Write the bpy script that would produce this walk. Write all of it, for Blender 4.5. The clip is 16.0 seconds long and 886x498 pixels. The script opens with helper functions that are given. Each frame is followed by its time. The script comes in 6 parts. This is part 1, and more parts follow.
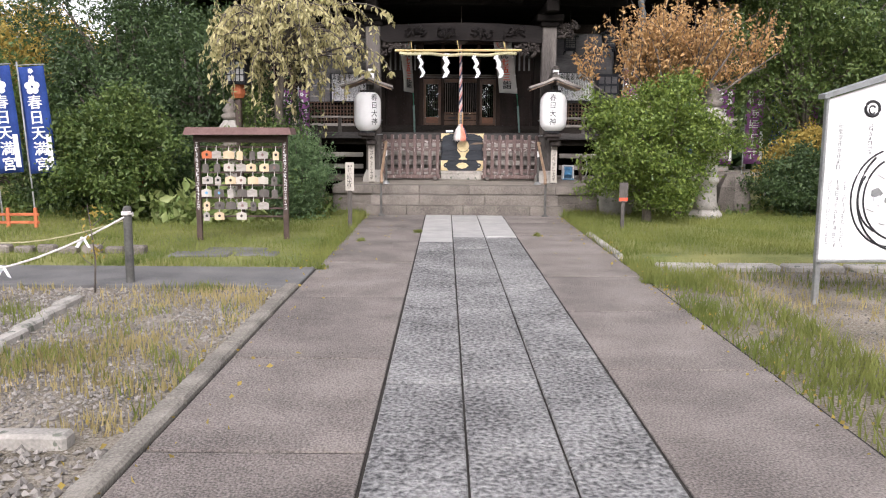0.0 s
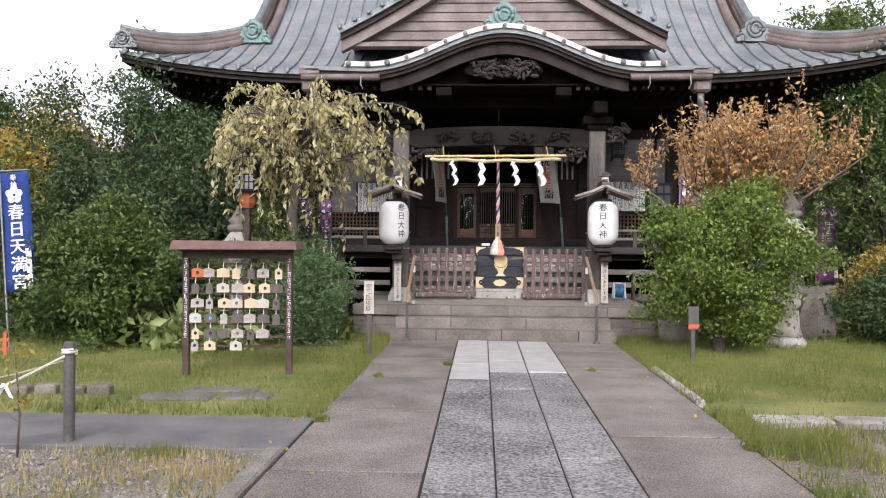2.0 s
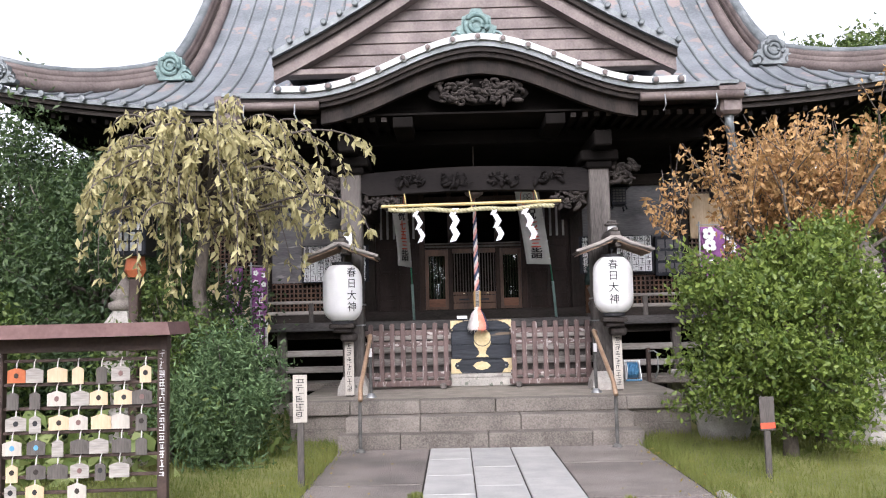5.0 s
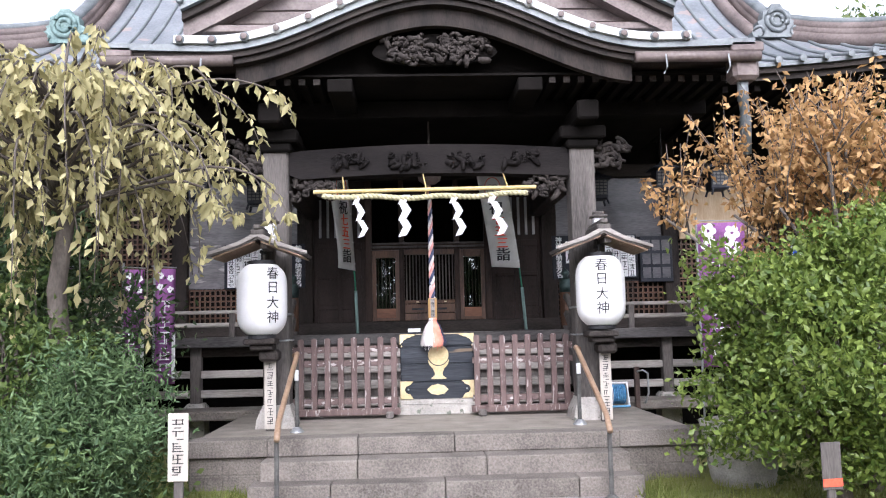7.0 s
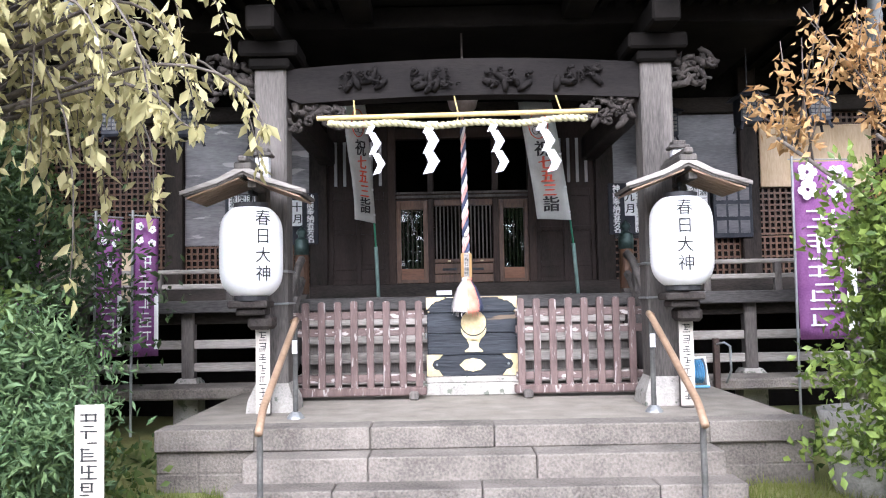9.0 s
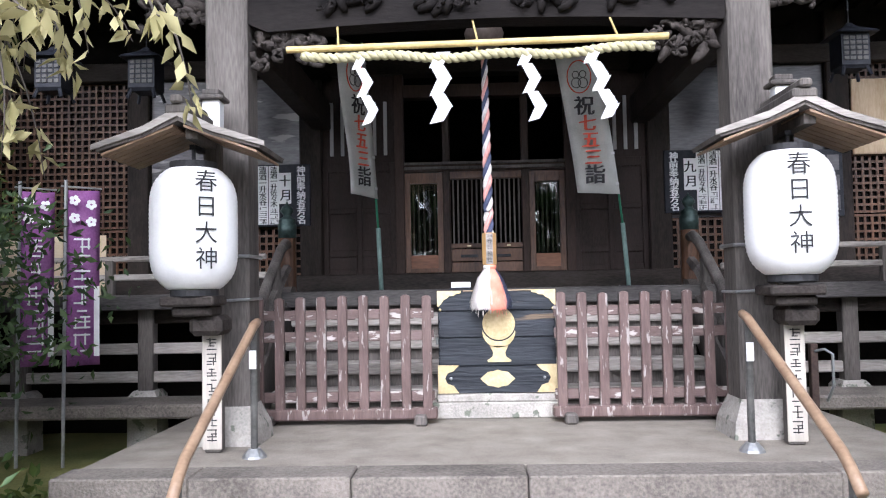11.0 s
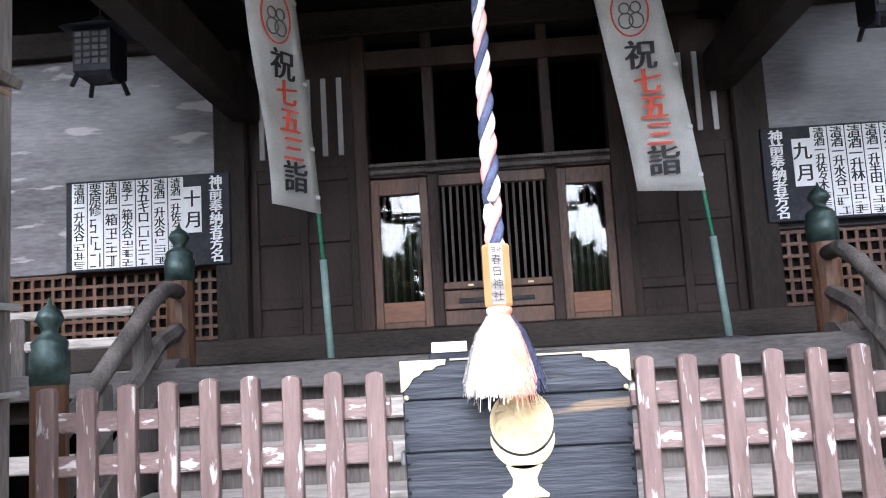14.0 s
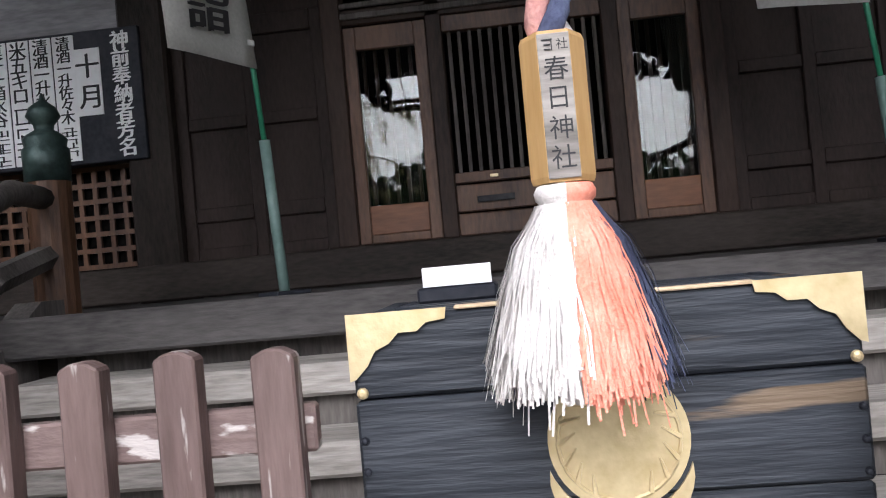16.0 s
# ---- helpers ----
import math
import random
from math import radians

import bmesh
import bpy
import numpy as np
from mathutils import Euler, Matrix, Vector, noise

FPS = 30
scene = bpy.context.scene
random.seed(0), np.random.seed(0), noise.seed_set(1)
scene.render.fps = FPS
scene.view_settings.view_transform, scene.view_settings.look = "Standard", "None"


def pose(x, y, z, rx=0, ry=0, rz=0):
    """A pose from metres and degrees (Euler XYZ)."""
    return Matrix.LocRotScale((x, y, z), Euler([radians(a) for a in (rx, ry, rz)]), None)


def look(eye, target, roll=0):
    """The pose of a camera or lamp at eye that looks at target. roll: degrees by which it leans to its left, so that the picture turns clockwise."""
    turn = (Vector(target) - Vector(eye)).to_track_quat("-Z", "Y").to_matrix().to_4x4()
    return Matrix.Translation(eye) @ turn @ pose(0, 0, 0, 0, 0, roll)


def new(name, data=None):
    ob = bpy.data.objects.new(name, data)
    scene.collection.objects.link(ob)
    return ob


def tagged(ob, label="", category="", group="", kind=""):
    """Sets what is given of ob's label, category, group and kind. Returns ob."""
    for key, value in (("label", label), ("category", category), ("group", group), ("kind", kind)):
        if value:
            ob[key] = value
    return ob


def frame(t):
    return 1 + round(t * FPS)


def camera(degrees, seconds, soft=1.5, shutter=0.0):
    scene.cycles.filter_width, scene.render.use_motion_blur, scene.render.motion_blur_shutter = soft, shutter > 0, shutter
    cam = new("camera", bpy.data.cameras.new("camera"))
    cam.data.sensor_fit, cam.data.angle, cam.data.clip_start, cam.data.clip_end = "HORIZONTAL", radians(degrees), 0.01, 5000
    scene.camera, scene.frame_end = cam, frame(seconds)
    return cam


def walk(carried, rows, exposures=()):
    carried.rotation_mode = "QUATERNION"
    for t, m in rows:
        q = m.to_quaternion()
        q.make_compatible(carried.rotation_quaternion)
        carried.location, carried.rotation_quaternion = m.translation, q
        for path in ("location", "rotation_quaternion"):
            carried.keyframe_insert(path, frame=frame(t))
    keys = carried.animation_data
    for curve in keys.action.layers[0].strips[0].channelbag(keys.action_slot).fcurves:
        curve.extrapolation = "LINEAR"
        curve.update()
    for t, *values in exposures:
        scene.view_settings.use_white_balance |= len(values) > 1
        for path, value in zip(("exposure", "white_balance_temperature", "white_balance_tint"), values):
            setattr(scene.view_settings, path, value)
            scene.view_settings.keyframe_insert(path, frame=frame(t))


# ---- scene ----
cam = camera(56.8, 16.0, 1.1)
PATH = [
    (0, (-0.345, 1.058, 1.495), (-0.35, 3.038, 1.211), 0.4),
    (0.5, (-0.447, 1.54, 1.473), (-0.558, 3.532, 1.336), -0.5),
    (1, (-0.42, 2.01, 1.519), (-0.592, 4.001, 1.439), -0.3),
    (1.5, (-0.394, 2.483, 1.522), (-0.598, 4.472, 1.493), -0.7),
    (2, (-0.337, 2.962, 1.527), (-0.432, 4.959, 1.512), 0.5),
    (2.5, (-0.343, 3.431, 1.497), (-0.394, 5.43, 1.445), -0.1),
    (3, (-0.384, 3.916, 1.532), (-0.447, 5.915, 1.539), -2.5),
    (3.2, (-0.38, 4.117, 1.514), (-0.448, 6.116, 1.534), -2.6),
    (5.3, (-0.39, 6.491, 1.523), (-0.403, 8.484, 1.694), -1.1),
    (5.5, (-0.347, 6.711, 1.534), (-0.321, 8.704, 1.699), -2.0),
    (6, (-0.349, 7.25, 1.521), (-0.295, 9.246, 1.641), -2.9),
    (6.5, (-0.268, 7.773, 1.537), (-0.172, 9.764, 1.702), -1.1),
    (7, (-0.298, 8.319, 1.533), (-0.218, 10.308, 1.723), -1.3),
    (7.5, (-0.291, 8.815, 1.582), (-0.228, 10.805, 1.77), -1.4),
    (8, (-0.297, 9.313, 1.544), (-0.305, 11.299, 1.777), -1.9),
    (8.5, (-0.29, 9.745, 1.518), (-0.323, 11.732, 1.742), -1.5),
    (9, (-0.233, 10.16, 1.46), (-0.242, 12.157, 1.577), -1.1),
    (9.2, (-0.207, 10.312, 1.443), (-0.187, 12.311, 1.506), -1.1),
    (11.3, (-0.177, 12.34, 1.5), (-0.259, 14.336, 1.604), -1.3),
    (11.5, (-0.189, 12.545, 1.515), (-0.272, 14.54, 1.625), -1.5),
    (12, (-0.136, 13.023, 1.503), (-0.176, 15.018, 1.638), -2.0),
    (12.5, (-0.145, 13.55, 1.511), (-0.199, 15.542, 1.687), -2.9),
    (13, (-0.117, 14.04, 1.509), (-0.2, 16.029, 1.704), -2.6),
    (13.5, (-0.083, 14.538, 1.514), (-0.188, 16.523, 1.728), -2.9),
    (14, (-0.081, 14.996, 1.508), (-0.185, 16.979, 1.743), -3.2),
    (14.5, (-0.088, 15.49, 1.476), (-0.172, 17.472, 1.732), -2.8),
    (15, (-0.123, 15.969, 1.464), (-0.231, 17.95, 1.719), -2.1),
    (15.5, (-0.132, 16.431, 1.462), (-0.248, 18.426, 1.559), -3.4),
    (16, (-0.132, 16.776, 1.541), (-0.307, 18.768, 1.566), -5.2),
]
EXPOSURES = [(0, 1.20, 6450, 17), (1.5, 1.08, 6400, 17), (3, 1.22, 6300, 17), (5.5, 1.32, 6150, 18), (6, 1.25, 6100, 18), (7.5, 1.85, 5850, 18), (9, 2.1, 5800, 16), (11.5, 1.70, 5800, 16), (12.5, 2.05, 5750, 16), (13.5, 2.5, 5700, 16), (14.5, 2.5, 5700, 16), (15.2, 2.1, 5850, 15), (16, 1.42, 6050, 15)]
walk(cam, [(t, look(eye, target, roll)) for t, eye, target, roll in PATH], EXPOSURES)

# ---- world, sun ----
world = bpy.data.worlds.new("overcast_sky")
scene.world = world
world.use_nodes = True
wn, wl = world.node_tree.nodes, world.node_tree.links
sky = wn.new("ShaderNodeTexSky")
sky.sky_type = "NISHITA"
sky.sun_disc = False
sky.sun_elevation, sky.sun_rotation = radians(36), radians(182)
sky.air_density, sky.dust_density, sky.ozone_density = 1.0, 3.0, 1.0
pale = wn.new("ShaderNodeHueSaturation")
pale.inputs["Saturation"].default_value = 0.18
wl.new(sky.outputs[0], pale.inputs["Color"])
wl.new(pale.outputs[0], wn["Background"].inputs["Color"])
wn["Background"].inputs["Strength"].default_value = 0.15
sun = new("sun", bpy.data.lights.new("sun", "SUN"))
sun.data.energy, sun.data.angle, sun.data.color = 0.68, radians(36), (1.0, 0.98, 0.95)
sun.matrix_world = look((-1, -12, 17.5), (0, 12, 0))

# ---- materials ----


def mat(name, c1, c2, rough=0.7, scale=6.0, fine=60.0, bump=0.15, metal=0.0, stretch=(1, 1, 1), c3=None, island=False, per_object=0.0, spec=0.4, trans=0.0, grain=0.55, wear=0.60):
    """Base colour between c1 and c2 by coarse and fine noise; c3 shows in worn spots."""
    m = bpy.data.materials.new(name)
    m.use_nodes = True
    n, l = m.node_tree.nodes, m.node_tree.links
    b = n["Principled BSDF"]
    b.inputs["Roughness"].default_value, b.inputs["Metallic"].default_value = rough, metal
    b.inputs["Specular IOR Level"].default_value = spec
    co = n.new("ShaderNodeTexCoord")
    mp = n.new("ShaderNodeMapping")
    mp.inputs["Scale"].default_value = stretch
    l.new(co.outputs["Object"], mp.inputs["Vector"])
    big, small = n.new("ShaderNodeTexNoise"), n.new("ShaderNodeTexNoise")
    big.inputs["Scale"].default_value, big.inputs["Detail"].default_value = scale, 5
    small.inputs["Scale"].default_value, small.inputs["Detail"].default_value = fine, 3
    for t in (big, small):
        l.new(mp.outputs[0], t.inputs["Vector"])
    add = n.new("ShaderNodeMath")
    add.operation = "MULTIPLY_ADD"
    l.new(small.outputs["Fac"], add.inputs[0])
    add.inputs[1].default_value = grain
    l.new(big.outputs["Fac"], add.inputs[2])
    sh = n.new("ShaderNodeMapRange")
    sh.inputs["From Min"].default_value, sh.inputs["From Max"].default_value = 0.5 * (1 + grain) - 0.256 * max(1, 0.8 * grain), 0.5 * (1 + grain) + 0.256 * max(1, 0.8 * grain)
    l.new(add.outputs[0], sh.inputs["Value"])
    fac = sh.outputs[0]
    if island or per_object:
        src = n.new("ShaderNodeNewGeometry").outputs["Random Per Island"] if island else n.new("ShaderNodeObjectInfo").outputs["Random"]
        mx = n.new("ShaderNodeMath")
        mx.operation = "MULTIPLY_ADD"
        l.new(src, mx.inputs[0])
        w = 0.8 if island else per_object
        mx.inputs[1].default_value = w
        sc = n.new("ShaderNodeMath")
        sc.operation = "MULTIPLY"
        l.new(fac, sc.inputs[0])
        sc.inputs[1].default_value = 1 - w
        l.new(sc.outputs[0], mx.inputs[2])
        fac = mx.outputs[0]
    mix = n.new("ShaderNodeMix")
    mix.data_type = "RGBA"
    mix.inputs["A"].default_value, mix.inputs["B"].default_value = (*c1, 1), (*c2, 1)
    l.new(fac, mix.inputs["Factor"])
    out = mix.outputs["Result"]
    if c3:
        worn = n.new("ShaderNodeTexNoise")
        worn.inputs["Scale"].default_value, worn.inputs["Detail"].default_value = scale * 2.3, 8
        l.new(mp.outputs[0], worn.inputs["Vector"])
        st = n.new("ShaderNodeMapRange")
        st.inputs["From Min"].default_value, st.inputs["From Max"].default_value = wear, wear + 0.04
        l.new(worn.outputs["Fac"], st.inputs["Value"])
        m2 = n.new("ShaderNodeMix")
        m2.data_type = "RGBA"
        l.new(st.outputs[0], m2.inputs["Factor"])
        l.new(out, m2.inputs["A"])
        m2.inputs["B"].default_value = (*c3, 1)
        out = m2.outputs["Result"]
    l.new(out, b.inputs["Base Color"])
    if bump:
        bp = n.new("ShaderNodeBump")
        bp.inputs["Strength"].default_value, bp.inputs["Distance"].default_value = bump, 0.02
        l.new(add.outputs[0], bp.inputs["Height"])
        l.new(bp.outputs[0], b.inputs["Normal"])
    if trans:
        tr = n.new("ShaderNodeBsdfTranslucent")
        l.new(out, tr.inputs["Color"])
        ms = n.new("ShaderNodeMixShader")
        ms.inputs[0].default_value = trans
        l.new(b.outputs[0], ms.inputs[1])
        l.new(tr.outputs[0], ms.inputs[2])
        l.new(ms.outputs[0], n["Material Output"].inputs["Surface"])
    return m


DIRT = mat("gravelly soil", (0.10, 0.085, 0.06), (0.32, 0.285, 0.235), 0.95, 1.6, 55, 0.6, grain=1.5)
LAWN = mat("lawn soil and thatch", (0.10, 0.13, 0.035), (0.26, 0.25, 0.09), 0.95, 1.2, 40, 0.5)
GRASS = mat("grass blades", (0.10, 0.14, 0.025), (0.26, 0.275, 0.08), 0.75, 0.9, 20, 0, island=False, trans=0.35)
DRYGRASS = mat("dry grass blades", (0.24, 0.21, 0.08), (0.46, 0.37, 0.19), 0.8, 1.5, 20, 0, trans=0.3)
ASPHALT = mat("asphalt", (0.09, 0.09, 0.09), (0.19, 0.185, 0.18), 0.9, 2, 120, 0.4)
SLAB = mat("washed aggregate concrete", (0.06, 0.052, 0.046), (0.36, 0.315, 0.287), 0.78, 1.7, 75, 0.6, per_object=0.18, grain=1.9, spec=0.45)
GRANITE = mat("chiselled granite", (0.022, 0.023, 0.025), (0.43, 0.425, 0.415), 0.7, 1.6, 38, 0.8, per_object=0.12, grain=2.4)
GRANITE_NEW = mat("pale smooth granite", (0.29, 0.29, 0.28), (0.47, 0.46, 0.44), 0.75, 4, 80, 0.2, per_object=0.3)
STONE = mat("weathered step stone", (0.070, 0.061, 0.053), (0.265, 0.235, 0.205), 0.85, 2.6, 55, 0.5, per_object=0.3, grain=0.9)
PLAT = mat("platform pebble concrete", (0.18, 0.16, 0.135), (0.33, 0.295, 0.25), 0.85, 4, 110, 0.3)
PALESTONE = mat("pale lantern stone", (0.22, 0.21, 0.19), (0.47, 0.44, 0.40), 0.9, 5, 60, 0.4, c3=(0.15, 0.16, 0.13))
PEBBLE = mat("pebbles", (0.10, 0.092, 0.084), (0.36, 0.335, 0.305), 0.85, 5, 60, 0.1, island=True)
WOOD = mat("aged dark timber", (0.008, 0.0062, 0.0055), (0.038, 0.029, 0.024), 0.6, 5, 70, 0.3, stretch=(1, 1, 0.25), spec=0.15)
WOODH = mat("aged dark timber, level grain", (0.010, 0.008, 0.007), (0.050, 0.040, 0.034), 0.6, 5, 70, 0.3, stretch=(0.25, 1, 1), spec=0.15)
WOODB = mat("brown door timber", (0.038, 0.018, 0.010), (0.145, 0.072, 0.038), 0.45, 5, 70, 0.2, stretch=(1, 1, 0.2))
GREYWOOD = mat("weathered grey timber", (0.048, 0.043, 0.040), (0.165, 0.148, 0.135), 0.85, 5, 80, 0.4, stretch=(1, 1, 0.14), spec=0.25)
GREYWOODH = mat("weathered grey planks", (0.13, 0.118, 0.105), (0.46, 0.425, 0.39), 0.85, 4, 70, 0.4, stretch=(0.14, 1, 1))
FENCEP = mat("worn brown fence paint", (0.085, 0.055, 0.050), (0.165, 0.112, 0.102), 0.55, 15, 80, 0.25, stretch=(1, 1, 0.16), c3=(0.33, 0.295, 0.28), wear=0.585)
FENCER = mat("flaked brown rail paint", (0.10, 0.066, 0.06), (0.19, 0.135, 0.125), 0.6, 10, 80, 0.3, stretch=(0.3, 1, 1), c3=(0.45, 0.41, 0.39), wear=0.55)
VERANDA = mat("blackened veranda edge timber", (0.028, 0.026, 0.026), (0.105, 0.098, 0.094), 0.7, 5, 70, 0.4, stretch=(0.2, 1, 1), spec=0.20)
DOORW = mat("dark brown post timber", (0.014, 0.008, 0.006), (0.052, 0.030, 0.021), 0.5, 5, 70, 0.2, stretch=(1, 1, 0.2), spec=0.20)
PANELW = mat("brown-black panel timber", (0.015, 0.010, 0.0085), (0.046, 0.032, 0.027), 0.55, 4, 70, 0.2, stretch=(1, 1, 0.3), spec=0.15)
KICKW = mat("reddish varnished kick board", (0.10, 0.036, 0.014), (0.23, 0.095, 0.042), 0.4, 4, 60, 0.15, stretch=(0.2, 1, 1))
# tie beam timber, darkened in its colour for the shade under the eave
BEAM_SHADE = mat("beam timber with eave shade painted in", (0.007, 0.006, 0.006), (0.020, 0.017, 0.016), 0.8, 5, 70, 0.3, stretch=(0.25, 1, 1), spec=0.12)
# pale scuffs, and a base colour lifted for the sky's glare on the panel
SCUFFED_GLARE = mat("scuffed dark board with sky glare painted in", (0.060, 0.058, 0.062), (0.21, 0.20, 0.205), 0.30, 2.5, 40, 0.1, stretch=(0.3, 1, 1.5), c3=(0.36, 0.34, 0.33), wear=0.63)
SLATW = mat("pale bleached slat", (0.30, 0.30, 0.30), (0.48, 0.47, 0.46), 0.8, 5, 60, 0.2, stretch=(1, 1, 0.2))
BOXW = mat("charred blue-black offertory timber", (0.009, 0.011, 0.015), (0.046, 0.052, 0.062), 0.55, 5, 60, 0.7, stretch=(0.10, 1, 1), c3=(0.15, 0.11, 0.075), wear=0.635, spec=0.22)
BRASS = mat("brass fitting", (0.50, 0.39, 0.20), (0.72, 0.60, 0.37), 0.42, 8, 40, 0.15, metal=0.5)
NEWWOOD = mat("raw pale timber", (0.45, 0.32, 0.19), (0.66, 0.53, 0.37), 0.7, 5, 60, 0.15, stretch=(1, 1, 0.2))
GOLDWOOD = mat("golden new timber", (0.40, 0.23, 0.08), (0.62, 0.40, 0.18), 0.55, 5, 50, 0.15, stretch=(1, 1, 0.2))
RAILW = mat("varnished round rail", (0.21, 0.135, 0.085), (0.35, 0.24, 0.16), 0.4, 6, 40, 0.1)
ROOFC = mat("weathered copper roofing", (0.115, 0.128, 0.140), (0.27, 0.288, 0.305), 0.42, 1.4, 25, 0.15, c3=(0.30, 0.24, 0.22), metal=0.15)
ROOFB = mat("weathered copper batten", (0.10, 0.115, 0.118), (0.22, 0.24, 0.245), 0.45, 3, 30, 0.2, metal=0.15)
ROOFBROWN = mat("brown copper ridge", (0.085, 0.065, 0.06), (0.21, 0.17, 0.155), 0.5, 3, 30, 0.2, metal=0.1)
ROOFWHITE = mat("pale capping copper", (0.40, 0.42, 0.42), (0.68, 0.69, 0.68), 0.5, 5, 30, 0.15)
VERDI = mat("verdigris copper", (0.08, 0.14, 0.135), (0.22, 0.31, 0.29), 0.6, 7, 40, 0.3)
VERDID = mat("dark verdigris finial", (0.02, 0.035, 0.033), (0.07, 0.11, 0.10), 0.4, 9, 40, 0.2, metal=0.4)
CARVE = mat("grey carved timber", (0.018, 0.015, 0.014), (0.070, 0.060, 0.054), 0.8, 8, 60, 0.4, spec=0.15)
PAPER = mat("white lantern paper", (0.84, 0.84, 0.83), (0.93, 0.93, 0.92), 0.75, 8, 60, 0.05, trans=0.2)
WHITE = mat("white paint", (0.74, 0.74, 0.74), (0.86, 0.86, 0.86), 0.6, 4, 30, 0.04)
SHIDE = mat("folded white paper", (0.86, 0.87, 0.90), (0.95, 0.95, 0.96), 0.8, 6, 20, 0, trans=0.25)
BANNER = mat("grey-white banner cloth", (0.52, 0.53, 0.50), (0.72, 0.72, 0.69), 0.9, 5, 80, 0.1, trans=0.25)
INK = mat("black ink", (0.012, 0.012, 0.014), (0.035, 0.035, 0.038), 0.7, 20, 60, 0)
BLACKB = mat("black board paint", (0.010, 0.012, 0.018), (0.035, 0.037, 0.045), 0.5, 6, 40, 0.05, spec=0.15)
DARKPANEL = mat("dark glossy timber panel", (0.034, 0.033, 0.038), (0.125, 0.12, 0.128), 0.30, 2.5, 40, 0.1, stretch=(0.3, 1, 1.5))
RED = mat("red lettering", (0.62, 0.07, 0.03), (0.80, 0.13, 0.07), 0.7, 10, 50, 0)
BLUE = mat("blue flag cloth", (0.012, 0.035, 0.17), (0.03, 0.075, 0.30), 0.85, 3, 60, 0.1, trans=0.2)
PURPLE = mat("purple flag cloth", (0.20, 0.06, 0.21), (0.38, 0.16, 0.38), 0.85, 3, 60, 0.1, trans=0.25)
GREENP = mat("green pole", (0.02, 0.16, 0.09), (0.04, 0.27, 0.15), 0.4, 6, 40, 0)
SLEEVE = mat("grey-green pole sleeve", (0.13, 0.21, 0.19), (0.22, 0.32, 0.29), 0.5, 6, 40, 0)
STEEL = mat("dull steel", (0.25, 0.26, 0.26), (0.42, 0.43, 0.43), 0.4, 6, 40, 0.05, metal=0.6)
GREYP = mat("grey painted post", (0.05, 0.05, 0.047), (0.13, 0.127, 0.118), 0.7, 6, 40, 0.1)
STRAW = mat("straw rope", (0.34, 0.315, 0.18), (0.52, 0.485, 0.31), 0.85, 20, 120, 0.3)
BAMBOO = mat("yellow bamboo", (0.40, 0.30, 0.11), (0.58, 0.46, 0.22), 0.4, 6, 40, 0.05)
CREAM = mat("white cord", (0.55, 0.51, 0.48), (0.80, 0.77, 0.75), 0.9, 15, 140, 0.3)
CORAL = mat("coral cord", (0.72, 0.22, 0.14), (0.90, 0.40, 0.30), 0.9, 15, 140, 0.3)
PINK = mat("faded pink cord", (0.62, 0.27, 0.24), (0.82, 0.48, 0.43), 0.9, 15, 140, 0.3)
NAVY = mat("navy cord", (0.03, 0.035, 0.075), (0.10, 0.12, 0.20), 0.9, 15, 140, 0.3)
HOSE = mat("blue hose", (0.06, 0.22, 0.42), (0.16, 0.40, 0.62), 0.4, 6, 40, 0)
BROWNROOF = mat("brown tin roof", (0.12, 0.065, 0.06), (0.21, 0.125, 0.115), 0.5, 4, 40, 0.05)
BROWNPOST = mat("dark brown painted post", (0.035, 0.022, 0.018), (0.085, 0.055, 0.045), 0.6, 5, 40, 0.1)
ORANGE = mat("vermilion paint", (0.36, 0.09, 0.035), (0.52, 0.16, 0.065), 0.6, 6, 40, 0.1)
BARK = mat("grey bark", (0.055, 0.045, 0.038), (0.17, 0.145, 0.125), 0.9, 10, 60, 0.6, stretch=(1, 1, 0.4))
L_BUSH = mat("bright evergreen leaves", (0.038, 0.080, 0.011), (0.23, 0.30, 0.062), 0.45, 3, 20, 0, island=True, trans=0.25)
L_DARK = mat("dark evergreen leaves", (0.018, 0.043, 0.015), (0.085, 0.132, 0.045), 0.5, 1.2, 20, 0, island=True, trans=0.25)
L_MID = mat("green leaves", (0.036, 0.078, 0.018), (0.15, 0.20, 0.052), 0.5, 1.2, 20, 0, island=True, trans=0.3)
L_TEAL = mat("blue-green conifer sprays", (0.042, 0.088, 0.038), (0.18, 0.27, 0.115), 0.6, 2, 20, 0, island=True, trans=0.2)
L_YELLOW = mat("yellowing drooping leaves", (0.26, 0.235, 0.095), (0.66, 0.60, 0.33), 0.7, 2, 20, 0, island=True, trans=0.35)
L_ORANGE = mat("orange autumn leaves", (0.32, 0.17, 0.065), (0.64, 0.42, 0.19), 0.7, 2, 20, 0, island=True, trans=0.35)
L_GOLD = mat("golden autumn leaves", (0.24, 0.18, 0.04), (0.48, 0.36, 0.09), 0.7, 2, 20, 0, island=True, trans=0.35)
L_PALE = mat("pale broad leaves", (0.13, 0.20, 0.05), (0.38, 0.43, 0.18), 0.5, 3, 20, 0, island=True, trans=0.3)
# near-black base colour paints in the deep shade under eaves and indoors
DEEP_SHADE = mat("near-black timber with shade painted in", (0.004, 0.0035, 0.003), (0.013, 0.011, 0.010), 0.9, 3, 30, 0, spec=0.08)

